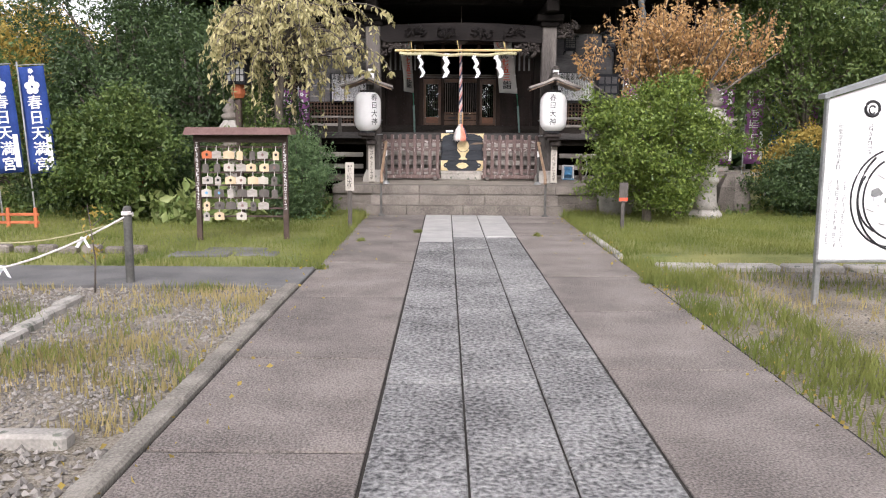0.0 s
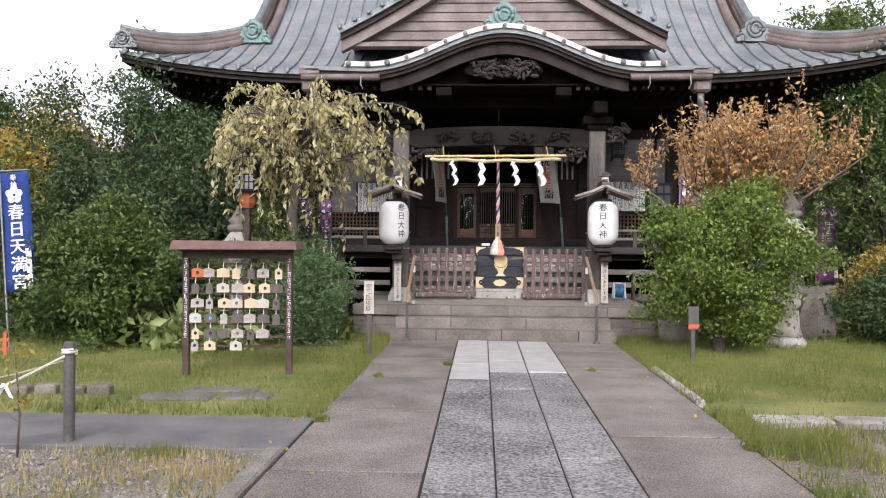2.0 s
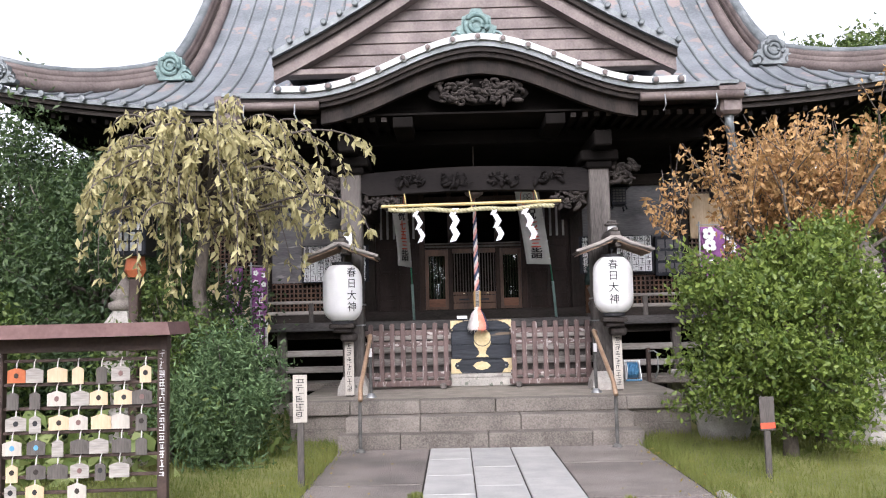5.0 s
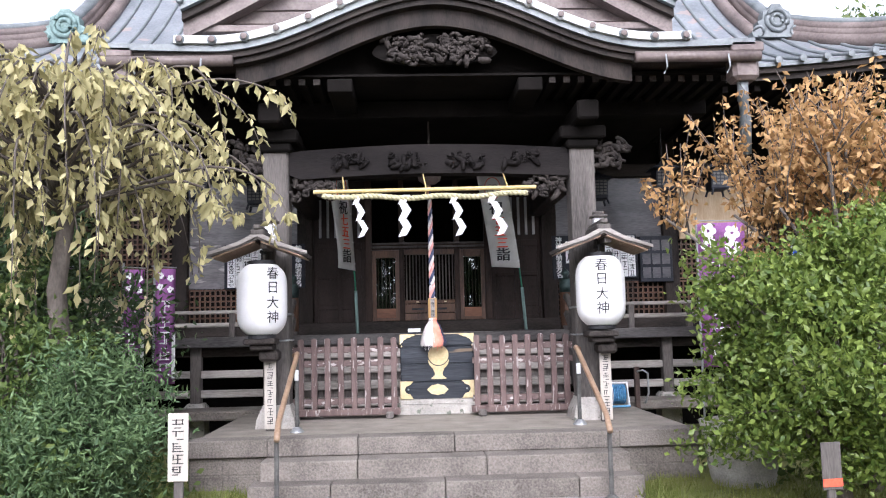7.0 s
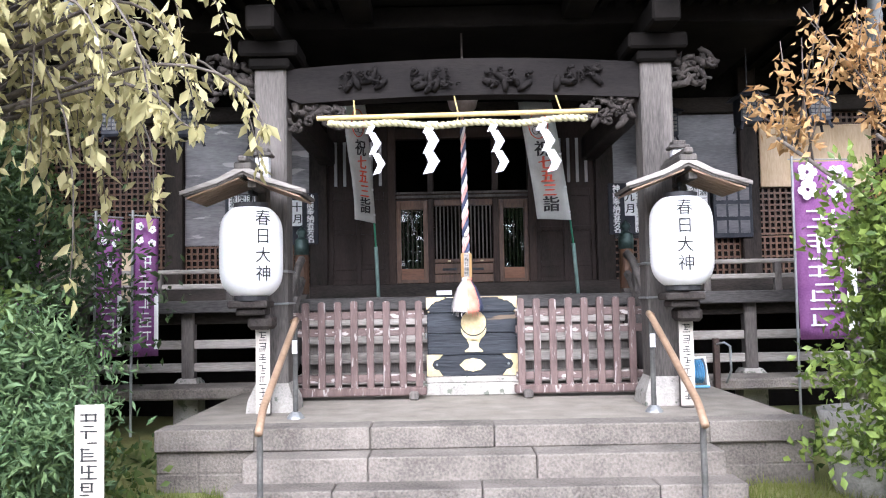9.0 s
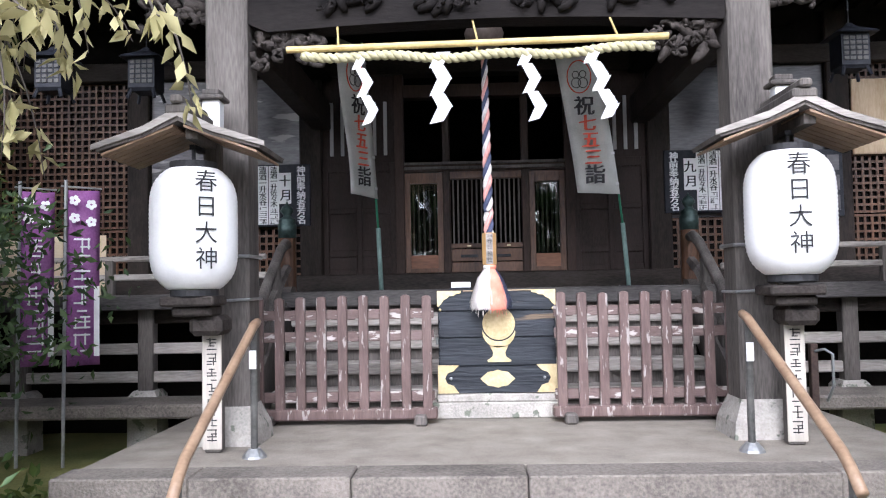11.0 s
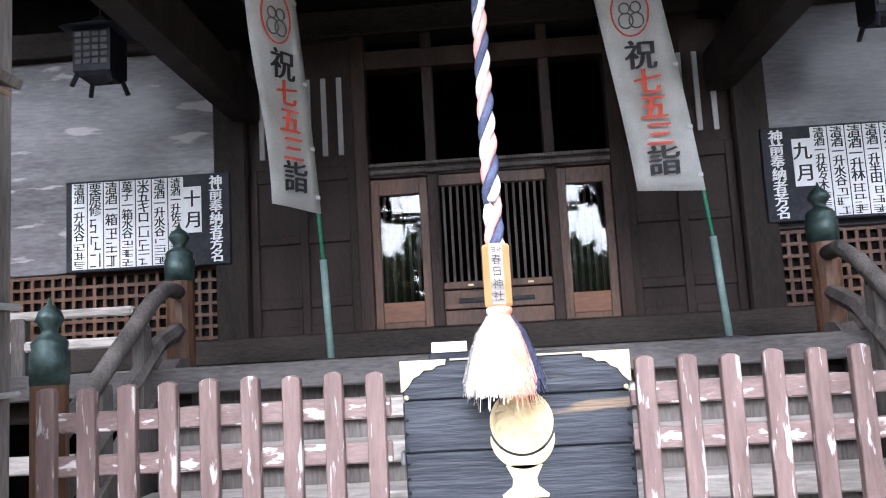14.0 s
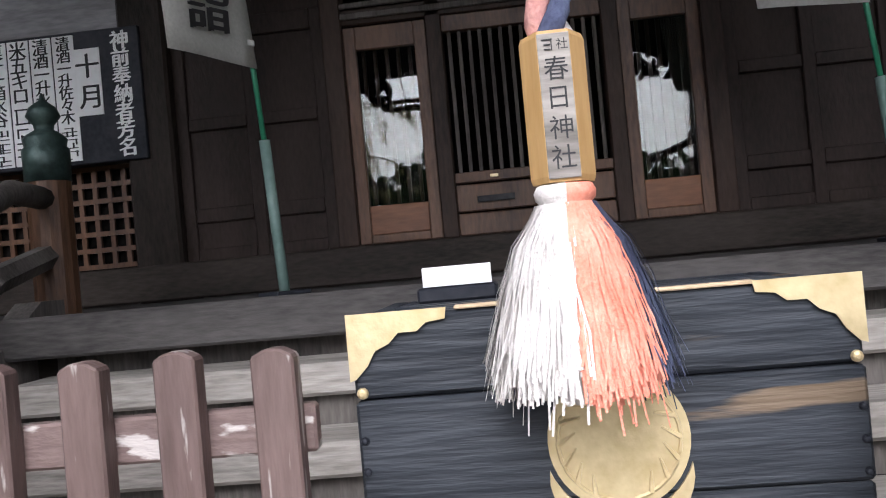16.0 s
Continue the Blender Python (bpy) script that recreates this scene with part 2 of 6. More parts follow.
KERB = mat("weathered kerb stone", (0.12, 0.11, 0.095), (0.32, 0.295, 0.255), 0.9, 3, 60, 0.5, grain=1.0)
PALEB = mat("bleached board", (0.34, 0.31, 0.27), (0.56, 0.52, 0.46), 0.8, 5, 60, 0.2, stretch=(1, 1, 0.2))
SOILD = mat("damp dark joint soil", (0.016, 0.014, 0.012), (0.045, 0.04, 0.034), 0.95, 6, 60, 0.2)
PLY = mat("pale plywood", (0.46, 0.37, 0.24), (0.60, 0.50, 0.36), 0.7, 3, 40, 0.05)

GLASS = bpy.data.materials.new("window glass")
GLASS.use_nodes = True
gb = GLASS.node_tree.nodes["Principled BSDF"]
gb.inputs["Roughness"].default_value, gb.inputs["Transmission Weight"].default_value = 0.02, 1.0
gb.inputs["Base Color"].default_value = (0.80, 0.86, 0.84, 1)
gb.inputs["IOR"].default_value = 1.5

# ---- builders ----
rng = np.random.default_rng(7)


def link(name, me, material, parent=None, label=""):
    if material is not None and not me.materials:
        me.materials.append(material)
    ob = new(name, me)
    if parent is not None:
        ob.parent = parent
    if label:
        ob["label"] = label
    return ob


def part(name, bm, material, parent=None, label="", smooth=False):
    me = bpy.data.meshes.new(name)
    bmesh.ops.recalc_face_normals(bm, faces=bm.faces)
    bm.to_mesh(me)
    bm.free()
    if smooth:
        for p in me.polygons:
            p.use_smooth = True
    return link(name, me, material, parent, label)


def raw(name, verts, faces, material, parent=None, label="", smooth=False):
    me = bpy.data.meshes.new(name)
    me.from_pydata([tuple(map(float, v)) for v in verts], [], [tuple(map(int, f)) for f in faces])
    me.update()
    if smooth:
        for p in me.polygons:
            p.use_smooth = True
    return link(name, me, material, parent, label)


def thing(name, label, category, x=0, y=0, z=0, rz=0, group="", kind=""):
    ob = new(name)
    ob.matrix_basis = pose(x, y, z, 0, 0, rz)
    return tagged(ob, label, category, group, kind)


def boxes(*specs, bev=0.006):
    """One bmesh of boxes given as x0, x1, y0, y1, z0, z1."""
    bm = bmesh.new()
    for x0, x1, y0, y1, z0, z1 in specs:
        m = Matrix.Translation(((x0 + x1) / 2, (y0 + y1) / 2, (z0 + z1) / 2)) @ Matrix.Diagonal((x1 - x0, y1 - y0, z1 - z0, 1))
        bmesh.ops.create_cube(bm, size=1, matrix=m)
    if bev:
        bmesh.ops.bevel(bm, geom=list(bm.edges), offset=bev, segments=1, affect="EDGES", clamp_overlap=True)
    return bm


def tube(pts, radii, n=6, bm=None):
    """A swept round bar through pts."""
    bm = bm or bmesh.new()
    pts = [Vector(p) for p in pts]
    if not isinstance(radii, (list, tuple)):
        radii = [radii] * len(pts)
    rings = []
    for i, p in enumerate(pts):
        d = (pts[min(i + 1, len(pts) - 1)] - pts[max(i - 1, 0)]).normalized()
        u = d.cross(Vector((0, 0, 1)) if abs(d.z) < 0.9 else Vector((1, 0, 0))).normalized()
        v = d.cross(u)
        rings.append([bm.verts.new(p + radii[i] * (math.cos(2 * math.pi * k / n) * u + math.sin(2 * math.pi * k / n) * v)) for k in range(n)])
    for a, b in zip(rings, rings[1:]):
        for k in range(n):
            bm.faces.new((a[k], a[(k + 1) % n], b[(k + 1) % n], b[k]))
    bm.faces.new(rings[0][::-1])
    bm.faces.new(rings[-1])
    return bm


def lathe(profile, n=20, x=0, y=0, bm=None, turn=0.0):
    bm = bm or bmesh.new()
    rings = []
    for r, z in profile:
        rings.append([bm.verts.new((x + r * math.cos(2 * math.pi * k / n + turn), y + r * math.sin(2 * math.pi * k / n + turn), z)) for k in range(n)])
    for a, b in zip(rings, rings[1:]):
        for k in range(n):
            bm.faces.new((a[k], a[(k + 1) % n], b[(k + 1) % n], b[k]))
    bm.faces.new(rings[0][::-1])
    bm.faces.new(rings[-1])
    return bm


def plate(outline, y0, y1, bm=None):
    """A flat plate with an outline in x and z, from y0 back to y1."""
    bm = bm or bmesh.new()
    a = [bm.verts.new((x, y0, z)) for x, z in outline]
    b = [bm.verts.new((x, y1, z)) for x, z in outline]
    bm.faces.new(a)
    bm.faces.new(b[::-1])
    for i in range(len(a)):
        j = (i + 1) % len(a)
        bm.faces.new((a[i], b[i], b[j], a[j]))
    return bm


GLYPHS = {}


def glyph(ch):
    if ch not in GLYPHS:
        cu = bpy.data.curves.new("glyph", "FONT")
        cu.body, cu.size, cu.resolution_u = ch, 1.0, 3
        ob = bpy.data.objects.new("glyph", cu)
        me = bpy.data.meshes.new_from_object(ob)
        v = np.array([w.co[:] for w in me.vertices]).reshape(-1, 3)
        f = [tuple(p.vertices) for p in me.polygons]
        bpy.data.objects.remove(ob)
        if len(v):
            v = v[:, :2] - (v[:, :2].min(0) + v[:, :2].max(0)) / 2
        GLYPHS[ch] = (v, f)
    return GLYPHS[ch]


def write(text, x, y, top, size, pitch, material, parent, wrap=0.0, lean=0.0, bold=0.0):
    """Vertical writing that faces -y, centred on x, on a plane or round a drum of radius wrap whose axis is at x = 0."""
    verts, faces = [], []
    for i, ch in enumerate(text):
        v, f = glyph(ch)
        for dx, dz in (((0, 0),) if not bold else ((-bold, 0), (bold, 0.6 * bold))):
            k = len(verts)
            for a, b in v:
                px, pz = x + a * size + lean * i + dx, top - (i + 0.5) * pitch + b * size + dz
                py = y - math.sqrt(max(wrap * wrap - px * px, 0)) if wrap else y - (0.0008 if dx > 0 else 0)
                verts.append((px, py, pz))
            faces += [tuple(k + j for j in q) for q in f]
    return raw("lettering", verts, faces, material, parent)


def bars(x, y, top, width, height, n, material, parent, seed=0):
    """Unreadable writing as rows of short bars."""
    r = random.Random(seed)
    s = []
    for i in range(n):
        z = top - (i + 0.5) * height / n
        h = height / n * 0.8
        m = r.choice((2, 3, 3, 4))
        for k in range(m):
            zz = z + h * (0.42 - 0.84 * k / (m - 1)) + r.uniform(-0.04, 0.04) * h
            a, c = r.choice(((-0.5, 0.5), (-0.5, 0.5), (-0.5, 0.05), (-0.1, 0.5), (-0.3, 0.3)))
            s.append((x + width * a, x + width * c, y - 0.002, y + 0.001, zz - h * 0.045, zz + h * 0.045))
        for xo in r.sample((-0.38, -0.15, 0.02, 0.2, 0.4), r.choice((1, 2, 2))):
            z0, z1 = r.choice(((-0.5, 0.5), (-0.5, 0.1), (-0.1, 0.5)))
            s.append((x + width * (xo - 0.05), x + width * (xo + 0.05), y - 0.0024, y + 0.001, z + h * z0, z + h * z1))
    return part("lettering", boxes(*s, bev=0), material, parent)


def leaf_sheet(name, pts, size, aspect, droop, material, parent, up=0.0, seed=0, label=""):
    """Many small folded leaves, one island each."""
    r = np.random.default_rng(seed)
    p = np.asarray(pts, float)
    n = len(p)
    a = r.normal(size=(n, 3))
    a[:, 2] += up - droop
    a /= np.linalg.norm(a, axis=1)[:, None]
    w = np.cross(a, r.normal(size=(n, 3)))
    w /= np.linalg.norm(w, axis=1)[:, None] + 1e-9
    s = size * r.uniform(0.6, 1.35, n)[:, None]
    nrm = np.cross(a, w)
    v = np.empty((n, 4, 3))
    v[:, 0] = p
    v[:, 1] = p + a * s * 0.45 + w * s * aspect - nrm * s * 0.12
    v[:, 2] = p + a * s
    v[:, 3] = p + a * s * 0.45 - w * s * aspect - nrm * s * 0.12
    k = np.arange(n)[:, None] * 4
    f = np.concatenate([k + [0, 1, 2], k + [0, 2, 3]])
    me = bpy.data.meshes.new(name)
    me.vertices.add(n * 4)
    me.vertices.foreach_set("co", v.reshape(-1))
    me.loops.add(len(f) * 3)
    me.loops.foreach_set("vertex_index", f.reshape(-1).astype(np.int32))
    me.polygons.add(len(f))
    me.polygons.foreach_set("loop_start", (np.arange(len(f)) * 3).astype(np.int32))
    me.update(calc_edges=True)
    return link(name, me, material, parent, label)


def tree(name, label, category, x, y, crown, material, clumps, per, leaf, aspect=0.28, droop=0.3, up=0.0, trunk=0.12, base=0.0, spread=0.22, seed=1, shell=0.5, limbs=9, z=0.0, wob=0.34, taper=0.6):
    """Tapered trunk and limbs, and a crown of leaves in uneven clumps; crown: centre dx, dy, z and radii."""
    r = np.random.default_rng(seed)
    t = thing(name, label, category, x, y, z)
    cx, cy, cz, rx, ry, rz = crown
    d = r.normal(size=(clumps, 3))
    d /= np.linalg.norm(d, axis=1)[:, None]
    rad = shell + (1 - shell) * r.random(clumps) ** 0.6
    rad *= 1 + wob * np.sin(d[:, 0] * 5 + seed) * np.cos(d[:, 2] * 4 + 2 * seed) + r.normal(0, 0.07, clumps)
    c = d * rad[:, None] * [rx, ry, rz] + [cx, cy, cz]
    c[:, :2] *= (1.0 + 0.30 * taper * (cz - c[:, 2:3]) / rz)
    c[:, 2] = np.maximum(c[:, 2], base + 0.05)
    pts = (c[:, None, :] + r.normal(size=(clumps, per, 3)) * [spread, spread, spread * 0.75]).reshape(-1, 3)
    pts[:, 2] = np.maximum(pts[:, 2], 0.03)
    top = Vector((cx * 0.7, cy * 0.7, cz + rz * 0.45))
    bm = tube([(0, 0, -0.05), (cx * 0.15, 0.02, cz * 0.3), (cx * 0.4 + 0.04, cy * 0.4, cz * 0.75), top], [trunk, trunk * 0.75, trunk * 0.5, trunk * 0.15], 8)
    part("trunk", bm, BARK, t, smooth=True)
    bm = bmesh.new()
    for q in c[r.choice(clumps, min(limbs * 3, clumps), replace=False)]:
        h = r.uniform(0.25, 0.8)
        s = Vector((cx * 0.4 * h, cy * 0.4 * h, cz * h))
        e = Vector(q)
        mid = s.lerp(e, 0.5) + Vector((r.normal(0, 0.06), r.normal(0, 0.06), 0.08))
        tube([s, mid, e], [trunk * 0.3, trunk * 0.18, trunk * 0.05], 5, bm)
    part("limb_spread", bm, BARK, t, smooth=True)
    leaf_sheet("crown", pts, leaf, aspect, droop, material, t, up, seed)
    return t

# ---- ground ----
bm = bmesh.new()
bmesh.ops.create_grid(bm, x_segments=40, y_segments=40, size=900)
tagged(part("ground", bm, DIRT), "gravelly bare soil round the paved approach", "ground", kind="structure").location.z = -0.045


def patch(name, label, x0, x1, y0, y1, z0, z1, material, cat="ground"):
    bm = bmesh.new()
    nx, ny = max(2, int((x1 - x0) / 0.35)), max(2, int((y1 - y0) / 0.35))
    nx, ny = min(nx, 60), min(ny, 60)
    grid = []
    for j in range(ny + 1):
        row = []
        for i in range(nx + 1):
            x, y = x0 + (x1 - x0) * i / nx, y0 + (y1 - y0) * j / ny
            edge = 0 < i < nx and 0 < j < ny
            if not edge:
                x += 0.05 * noise.noise((x * 2, y * 2, 3)) if i in (0, nx) else 0
                y += 0.09 * noise.noise((x * 2, y * 2, 7)) if j in (0, ny) else 0
            row.append(bm.verts.new((x, y, (z1 + 0.02 * noise.noise((x, y, 0)) if edge else z0))))
        grid.append(row)
    for j in range(ny):
        for i in range(nx):
            bm.faces.new((grid[j][i], grid[j][i + 1], grid[j + 1][i + 1], grid[j + 1][i]))
    return tagged(part(name, bm, material), label, cat, kind="structure")


patch("lawn_left", "uneven green lawn beside the approach", -22, -1.76, 10.08, 30, -0.05, 0.02, LAWN)
patch("lawn_right", "green lawn along the approach before the hall", 1.74, 22, 10.45, 30, -0.05, 0.02, LAWN)
tagged(part("asphalt_strip", boxes((-22, -1.78, 8.92, 10.02, -0.1, -0.004), bev=0.01), ASPHALT), "narrow grey asphalt side path meeting the approach", "path", kind="structure")

# blades of grass


def blades(name, label, n, region, height, material, density, seed):
    r = np.random.default_rng(seed)
    x0, x1, y0, y1 = region
    p = np.column_stack([r.uniform(x0, x1, n), r.uniform(y0, y1, n)])
    keep = np.array([noise.noise((a * 0.9, b * 0.9, seed)) + 0.5 * noise.noise((a * 3, b * 3, seed)) + density > r.random() * 0.9 for a, b in p])
    p = p[keep]
    n = len(p)
    ang = r.uniform(0, 6.283, n)
    h = height * r.uniform(0.4, 1.3, n)
    w = 0.005 + 0.004 * r.random(n)
    lx, ly = r.normal(0, 0.45, n) * h, r.normal(0, 0.45, n) * h
    v = np.empty((n, 3, 3))
    z0 = -0.05
    v[:, 0] = np.column_stack([p[:, 0] - w * np.cos(ang), p[:, 1] - w * np.sin(ang), np.full(n, z0)])
    v[:, 1] = np.column_stack([p[:, 0] + w * np.cos(ang), p[:, 1] + w * np.sin(ang), np.full(n, z0)])
    v[:, 2] = np.column_stack([p[:, 0] + lx, p[:, 1] + ly, h])
    me = bpy.data.meshes.new(name)
    me.vertices.add(n * 3)
    me.vertices.foreach_set("co", v.reshape(-1))
    me.loops.add(n * 3)
    me.loops.foreach_set("vertex_index", np.arange(n * 3, dtype=np.int32))
    me.polygons.add(n)
    me.polygons.foreach_set("loop_start", (np.arange(n) * 3).astype(np.int32))
    me.update(calc_edges=True)
    return tagged(link(name, me, material), label, "grass", kind="stuff")


blades("lawn_grass", "short green lawn grass", 60000, (-9, -1.72, 10.15, 16.6), 0.085, GRASS, 0.95, 1)
blades("lawn_grass", "short green lawn grass", 46000, (1.72, 8, 11.0, 16.4), 0.10, GRASS, 0.85, 2)
blades("lawn_grass", "thin grass on gravelly ground", 9000, (1.75, 8, 8.0, 11.2), 0.06, GRASS, 0.15, 3)
blades("lawn_grass", "long green grass along the paving edge", 12000, (1.70, 2.6, 2.5, 10.6), 0.10, GRASS, 0.28, 4)
blades("dry_grass", "dry yellow grass on gravel", 24000, (-6.5, -1.95, 5.0, 8.95), 0.032, DRYGRASS, 0.22, 5)
blades("dry_grass", "dry grass on gravelly ground", 14000, (2.2, 8, 4.0, 11.3), 0.035, DRYGRASS, 0.25, 6)
blades("lawn_grass", "thin green grass beside the kerb", 9000, (-4.5, -1.9, 5.2, 8.9), 0.07, GRASS, 0.05, 8)


def pebbles(name, label, n, region, size, seed, density=0.6):
    r = np.random.default_rng(seed)
    x0, x1, y0, y1 = region
    base = np.array([(1, 0, 0), (0, 1, 0), (-1, 0, 0), (0, -1, 0), (0.1, 0, 0.75), (0, 0.1, -0.6)])
    tri = np.array([(0, 1, 4), (1, 2, 4), (2, 3, 4), (3, 0, 4), (1, 0, 5), (2, 1, 5), (3, 2, 5), (0, 3, 5)])
    vs, fs, k = [], [], 0
    for _ in range(n):
        x, y = r.uniform(x0, x1), r.uniform(y0, y1)
        if noise.noise((x * 0.8, y * 0.8, seed)) + density < r.random() * 0.9:
            continue
        s = size * r.uniform(0.5, 1.4)
        a = r.uniform(0, 6.28)
        q = base * [s, s * r.uniform(0.6, 1), s] + r.normal(0, s * 0.13, (6, 3))
        c, d = math.cos(a), math.sin(a)
        vs.append(np.column_stack([q[:, 0] * c - q[:, 1] * d + x, q[:, 0] * d + q[:, 1] * c + y, q[:, 2] - 0.045 + s * 0.35]))
        fs.append(tri + k)
        k += 6
    tagged(raw(name, np.concatenate(vs), np.concatenate(fs), PEBBLE), label, "gravel", kind="stuff")


pebbles("gravel", "loose grey gravel beside the kerb", 5200, (-5.2, -1.93, 2.5, 4.85), 0.022, 1, 0.9)
pebbles("gravel", "scattered gravel in dry grass", 13000, (-6, -1.95, 4.95, 8.9), 0.015, 2, 0.75)
pebbles("gravel", "gravel patch in the lawn", 1200, (-3.9, -2.4, 10.2, 10.9), 0.018, 3, 0.8)
pebbles("gravel", "scattered gravel beside the approach", 4500, (1.9, 7, 6.0, 11.0), 0.013, 4, 0.45)
pebbles("gravel", "gravel beside the steps", 500, (1.75, 2.5, 15.2, 16.3), 0.016, 5, 0.8)

# fallen leaves along the paving
r = np.random.default_rng(5)
pts = np.column_stack([np.concatenate([r.normal(1.78, 0.12, 260), r.normal(-1.85, 0.25, 200), r.uniform(-6, 6, 260)]), np.concatenate([r.uniform(3, 15.6, 460), r.uniform(10.4, 16, 260)]), np.full(720, 0.012)])
pts = pts[np.abs(pts[:, 0]) > 1.0]
tagged(leaf_sheet("fallen_leaves", pts, 0.035, 0.35, 0, L_GOLD, None, seed=4), "fallen yellow-brown leaves along the paving edge", "leaves", kind="stuff")

# kerbs, stone rows
kerb = thing("kerb", "weathered stone kerb along the approach", "kerb", kind="structure")
y = -5.0
while y < 8.8:
    ln = random.uniform(0.9, 1.3)
    part("kerb_stone", boxes((-1.90, -1.765, y, min(y + ln, 8.9) - 0.012, -0.14, 0.028 + random.uniform(-0.008, 0.008)), bev=0.018), KERB, kerb)
    y += ln
for x in (-2.44, -3.0):
    part("kerb_stone", boxes((x - 0.27, x + 0.27, 4.83, 4.95, -0.14, 0.03), bev=0.018), PALESTONE, kerb)
edging = thing("edging_stones", "row of pale flat stones set in the lawn", "edging", kind="structure")
for i in range(5):
    part("edging_stone", boxes((2.07 + i * 0.72, 2.72 + i * 0.72, 10.14 + 0.01 * i, 10.40, -0.1, 0.022), bev=0.02), PALESTONE, edging)
for i in range(4):
    part("edging_stone", boxes((1.74, 1.83, 10.95 + i * 0.55, 11.45 + i * 0.55, -0.1, 0.04), bev=0.02), PALESTONE, edging)
for i in range(7):
    part("edging_stone", boxes((-3.42 - i * 0.05, -3.30 - i * 0.05, 5.4 + i * 0.42, 5.78 + i * 0.42, -0.12, 0.02), bev=0.02), PALESTONE, edging)
steppers = thing("stepping_stones", "flat grey stones in the gravel before the votive rack", "stone", kind="structure")
for x0, x1, y0, y1 in ((-3.6, -2.9, 10.55, 10.85), (-2.85, -2.35, 10.62, 10.92), (-3.3, -2.55, 10.95, 11.2)):
    part("flat_stone", boxes((x0, x1, y0, y1, -0.06, 0.045), bev=0.02), ASPHALT, steppers)
row = thing("low_stone_border", "low row of small stones across the lawn", "edging", kind="structure")
for i in range(16):
    part("border_stone", boxes((-8.2 + i * 0.27, -7.98 + i * 0.27, 10.7 + 0.02 * (i % 3), 10.85, -0.05, 0.10 + 0.02 * (i % 2)), bev=0.02), STONE, row)

# ---- steps and platform ----
def stone_row(parent, x0, x1, y0, y1, z0, z1, lens, seed, material=STONE, gap=0.0035):
    r = random.Random(seed)
    x = x0
    while x < x1 - 0.02:
        e = x + r.uniform(*lens)
        if x1 - e < lens[0] * 0.6:
            e = x1
        part("stone_block", boxes((x + gap, e - gap, y0 + r.uniform(-0.006, 0.006), y1, z0, z1 + r.uniform(-0.004, 0.004)), bev=0.009), material, parent)
        x = e


platform = thing("platform", "stone-faced platform under the porch", "platform", kind="structure")
part("paving", boxes((-2.42, 2.46, 16.62, 19.4, 0.1, 0.496), bev=0.01), PLAT, platform)
part("core", boxes((-2.40, 2.44, 16.42, 19.3, -0.1, 0.40), bev=0), STONE, platform)
stone_row(platform, -1.70, 1.70, 16.33, 16.63, 0.335, 0.50, (0.8, 1.3), 1)
stone_row(platform, 1.70, 2.50, 16.36, 16.64, 0.335, 0.50, (0.7, 0.9), 2)
stone_row(platform, -2.46, -1.70, 16.36, 16.64, 0.335, 0.50, (0.7, 0.9), 3)
for side, s0, s1 in ((1, 1.72, 2.5), (-1, -2.46, -1.72)):
    stone_row(platform, s0, s1, 16.42, 16.6, 0.165, 0.33, (0.28, 0.45), 5 + side)
    stone_row(platform, s0, s1, 16.41, 16.6, -0.08, 0.16, (0.3, 0.5), 15 + side)
steps = thing("stone_steps", "two worn stone steps up to the porch", "steps", kind="structure")
stone_row(steps, -1.78, 1.78, 15.78, 16.10, -0.1, 0.165, (0.6, 1.2), 8)
stone_row(steps, -1.72, 1.72, 16.05, 16.40, -0.06, 0.333, (0.55, 1.3), 9)

# ---- hall ----
hall = thing("shrine_hall", "old dark timber shrine hall with a weathered copper roof", "shrine", 0, 0, 0)


def roof_z(x, y):
    d = max(0.0, y - 18.0)
    lift = 0.42 * (max(0.0, abs(x) - 2.8) / 4.35) ** 2.2 * max(0.0, 1 - d / 2.6)
    return 4.66 + 0.34 * d + 0.10 * d * d + lift


def slope(front):
    vs, fs = [], []
    nd, nu = 16, 36
    for j in range(nd + 1):
        d = 5.5 * j / nd
        X = 7.15 - min(d, 2.0)
        for i in range(nu + 1):
            x = X * (2 * i / nu - 1)
            y = 18 + d
            vs.append((x, y if front else 47 - y, roof_z(x, y)))
    for j in range(nd):
        for i in range(nu):
            a = j * (nu + 1) + i
            fs.append((a, a + 1, a + nu + 2, a + nu + 1))
    return vs, fs


roof = raw("roof", *slope(True), ROOFC, hall, "standing seam copper roof, grey-green", smooth=True)
raw("roof", *slope(False), ROOFC, hall, "", smooth=True)
for s in (-1, 1):
    vs, fs = [], []
    for j in range(9):
        d = 2.0 * j / 8
        for i in range(13):
            y = 18 + d + (11 - 2 * d) * i / 12
            e = abs(y - 23.5)
            vs.append((s * (7.15 - d), y, roof_z(7.15 if e > 5.4 else 2.8, 18 + d) + 0.42 * (max(0, e - 1.2) / 4.3) ** 2.2 * max(0, 1 - d / 2.6) * (0 if e > 5.4 else 1)))
    for j in range(8):
        for i in range(12):
            a = j * 13 + i
            fs.append((a, a + 1, a + 14, a + 13))
    raw("roof", vs, fs, ROOFC, hall, "", smooth=True)
    raw("gable_wall", [(s * 5.0, 20, 5.6), (s * 5.0, 27, 5.6), (s * 5.0, 23.5, 9.3), (s * 4.9, 20, 5.6), (s * 4.9, 27, 5.6), (s * 4.9, 23.5, 9.3)], [(0, 1, 2), (5, 4, 3), (0, 2, 5, 3), (1, 4, 5, 2)], WOOD, hall)
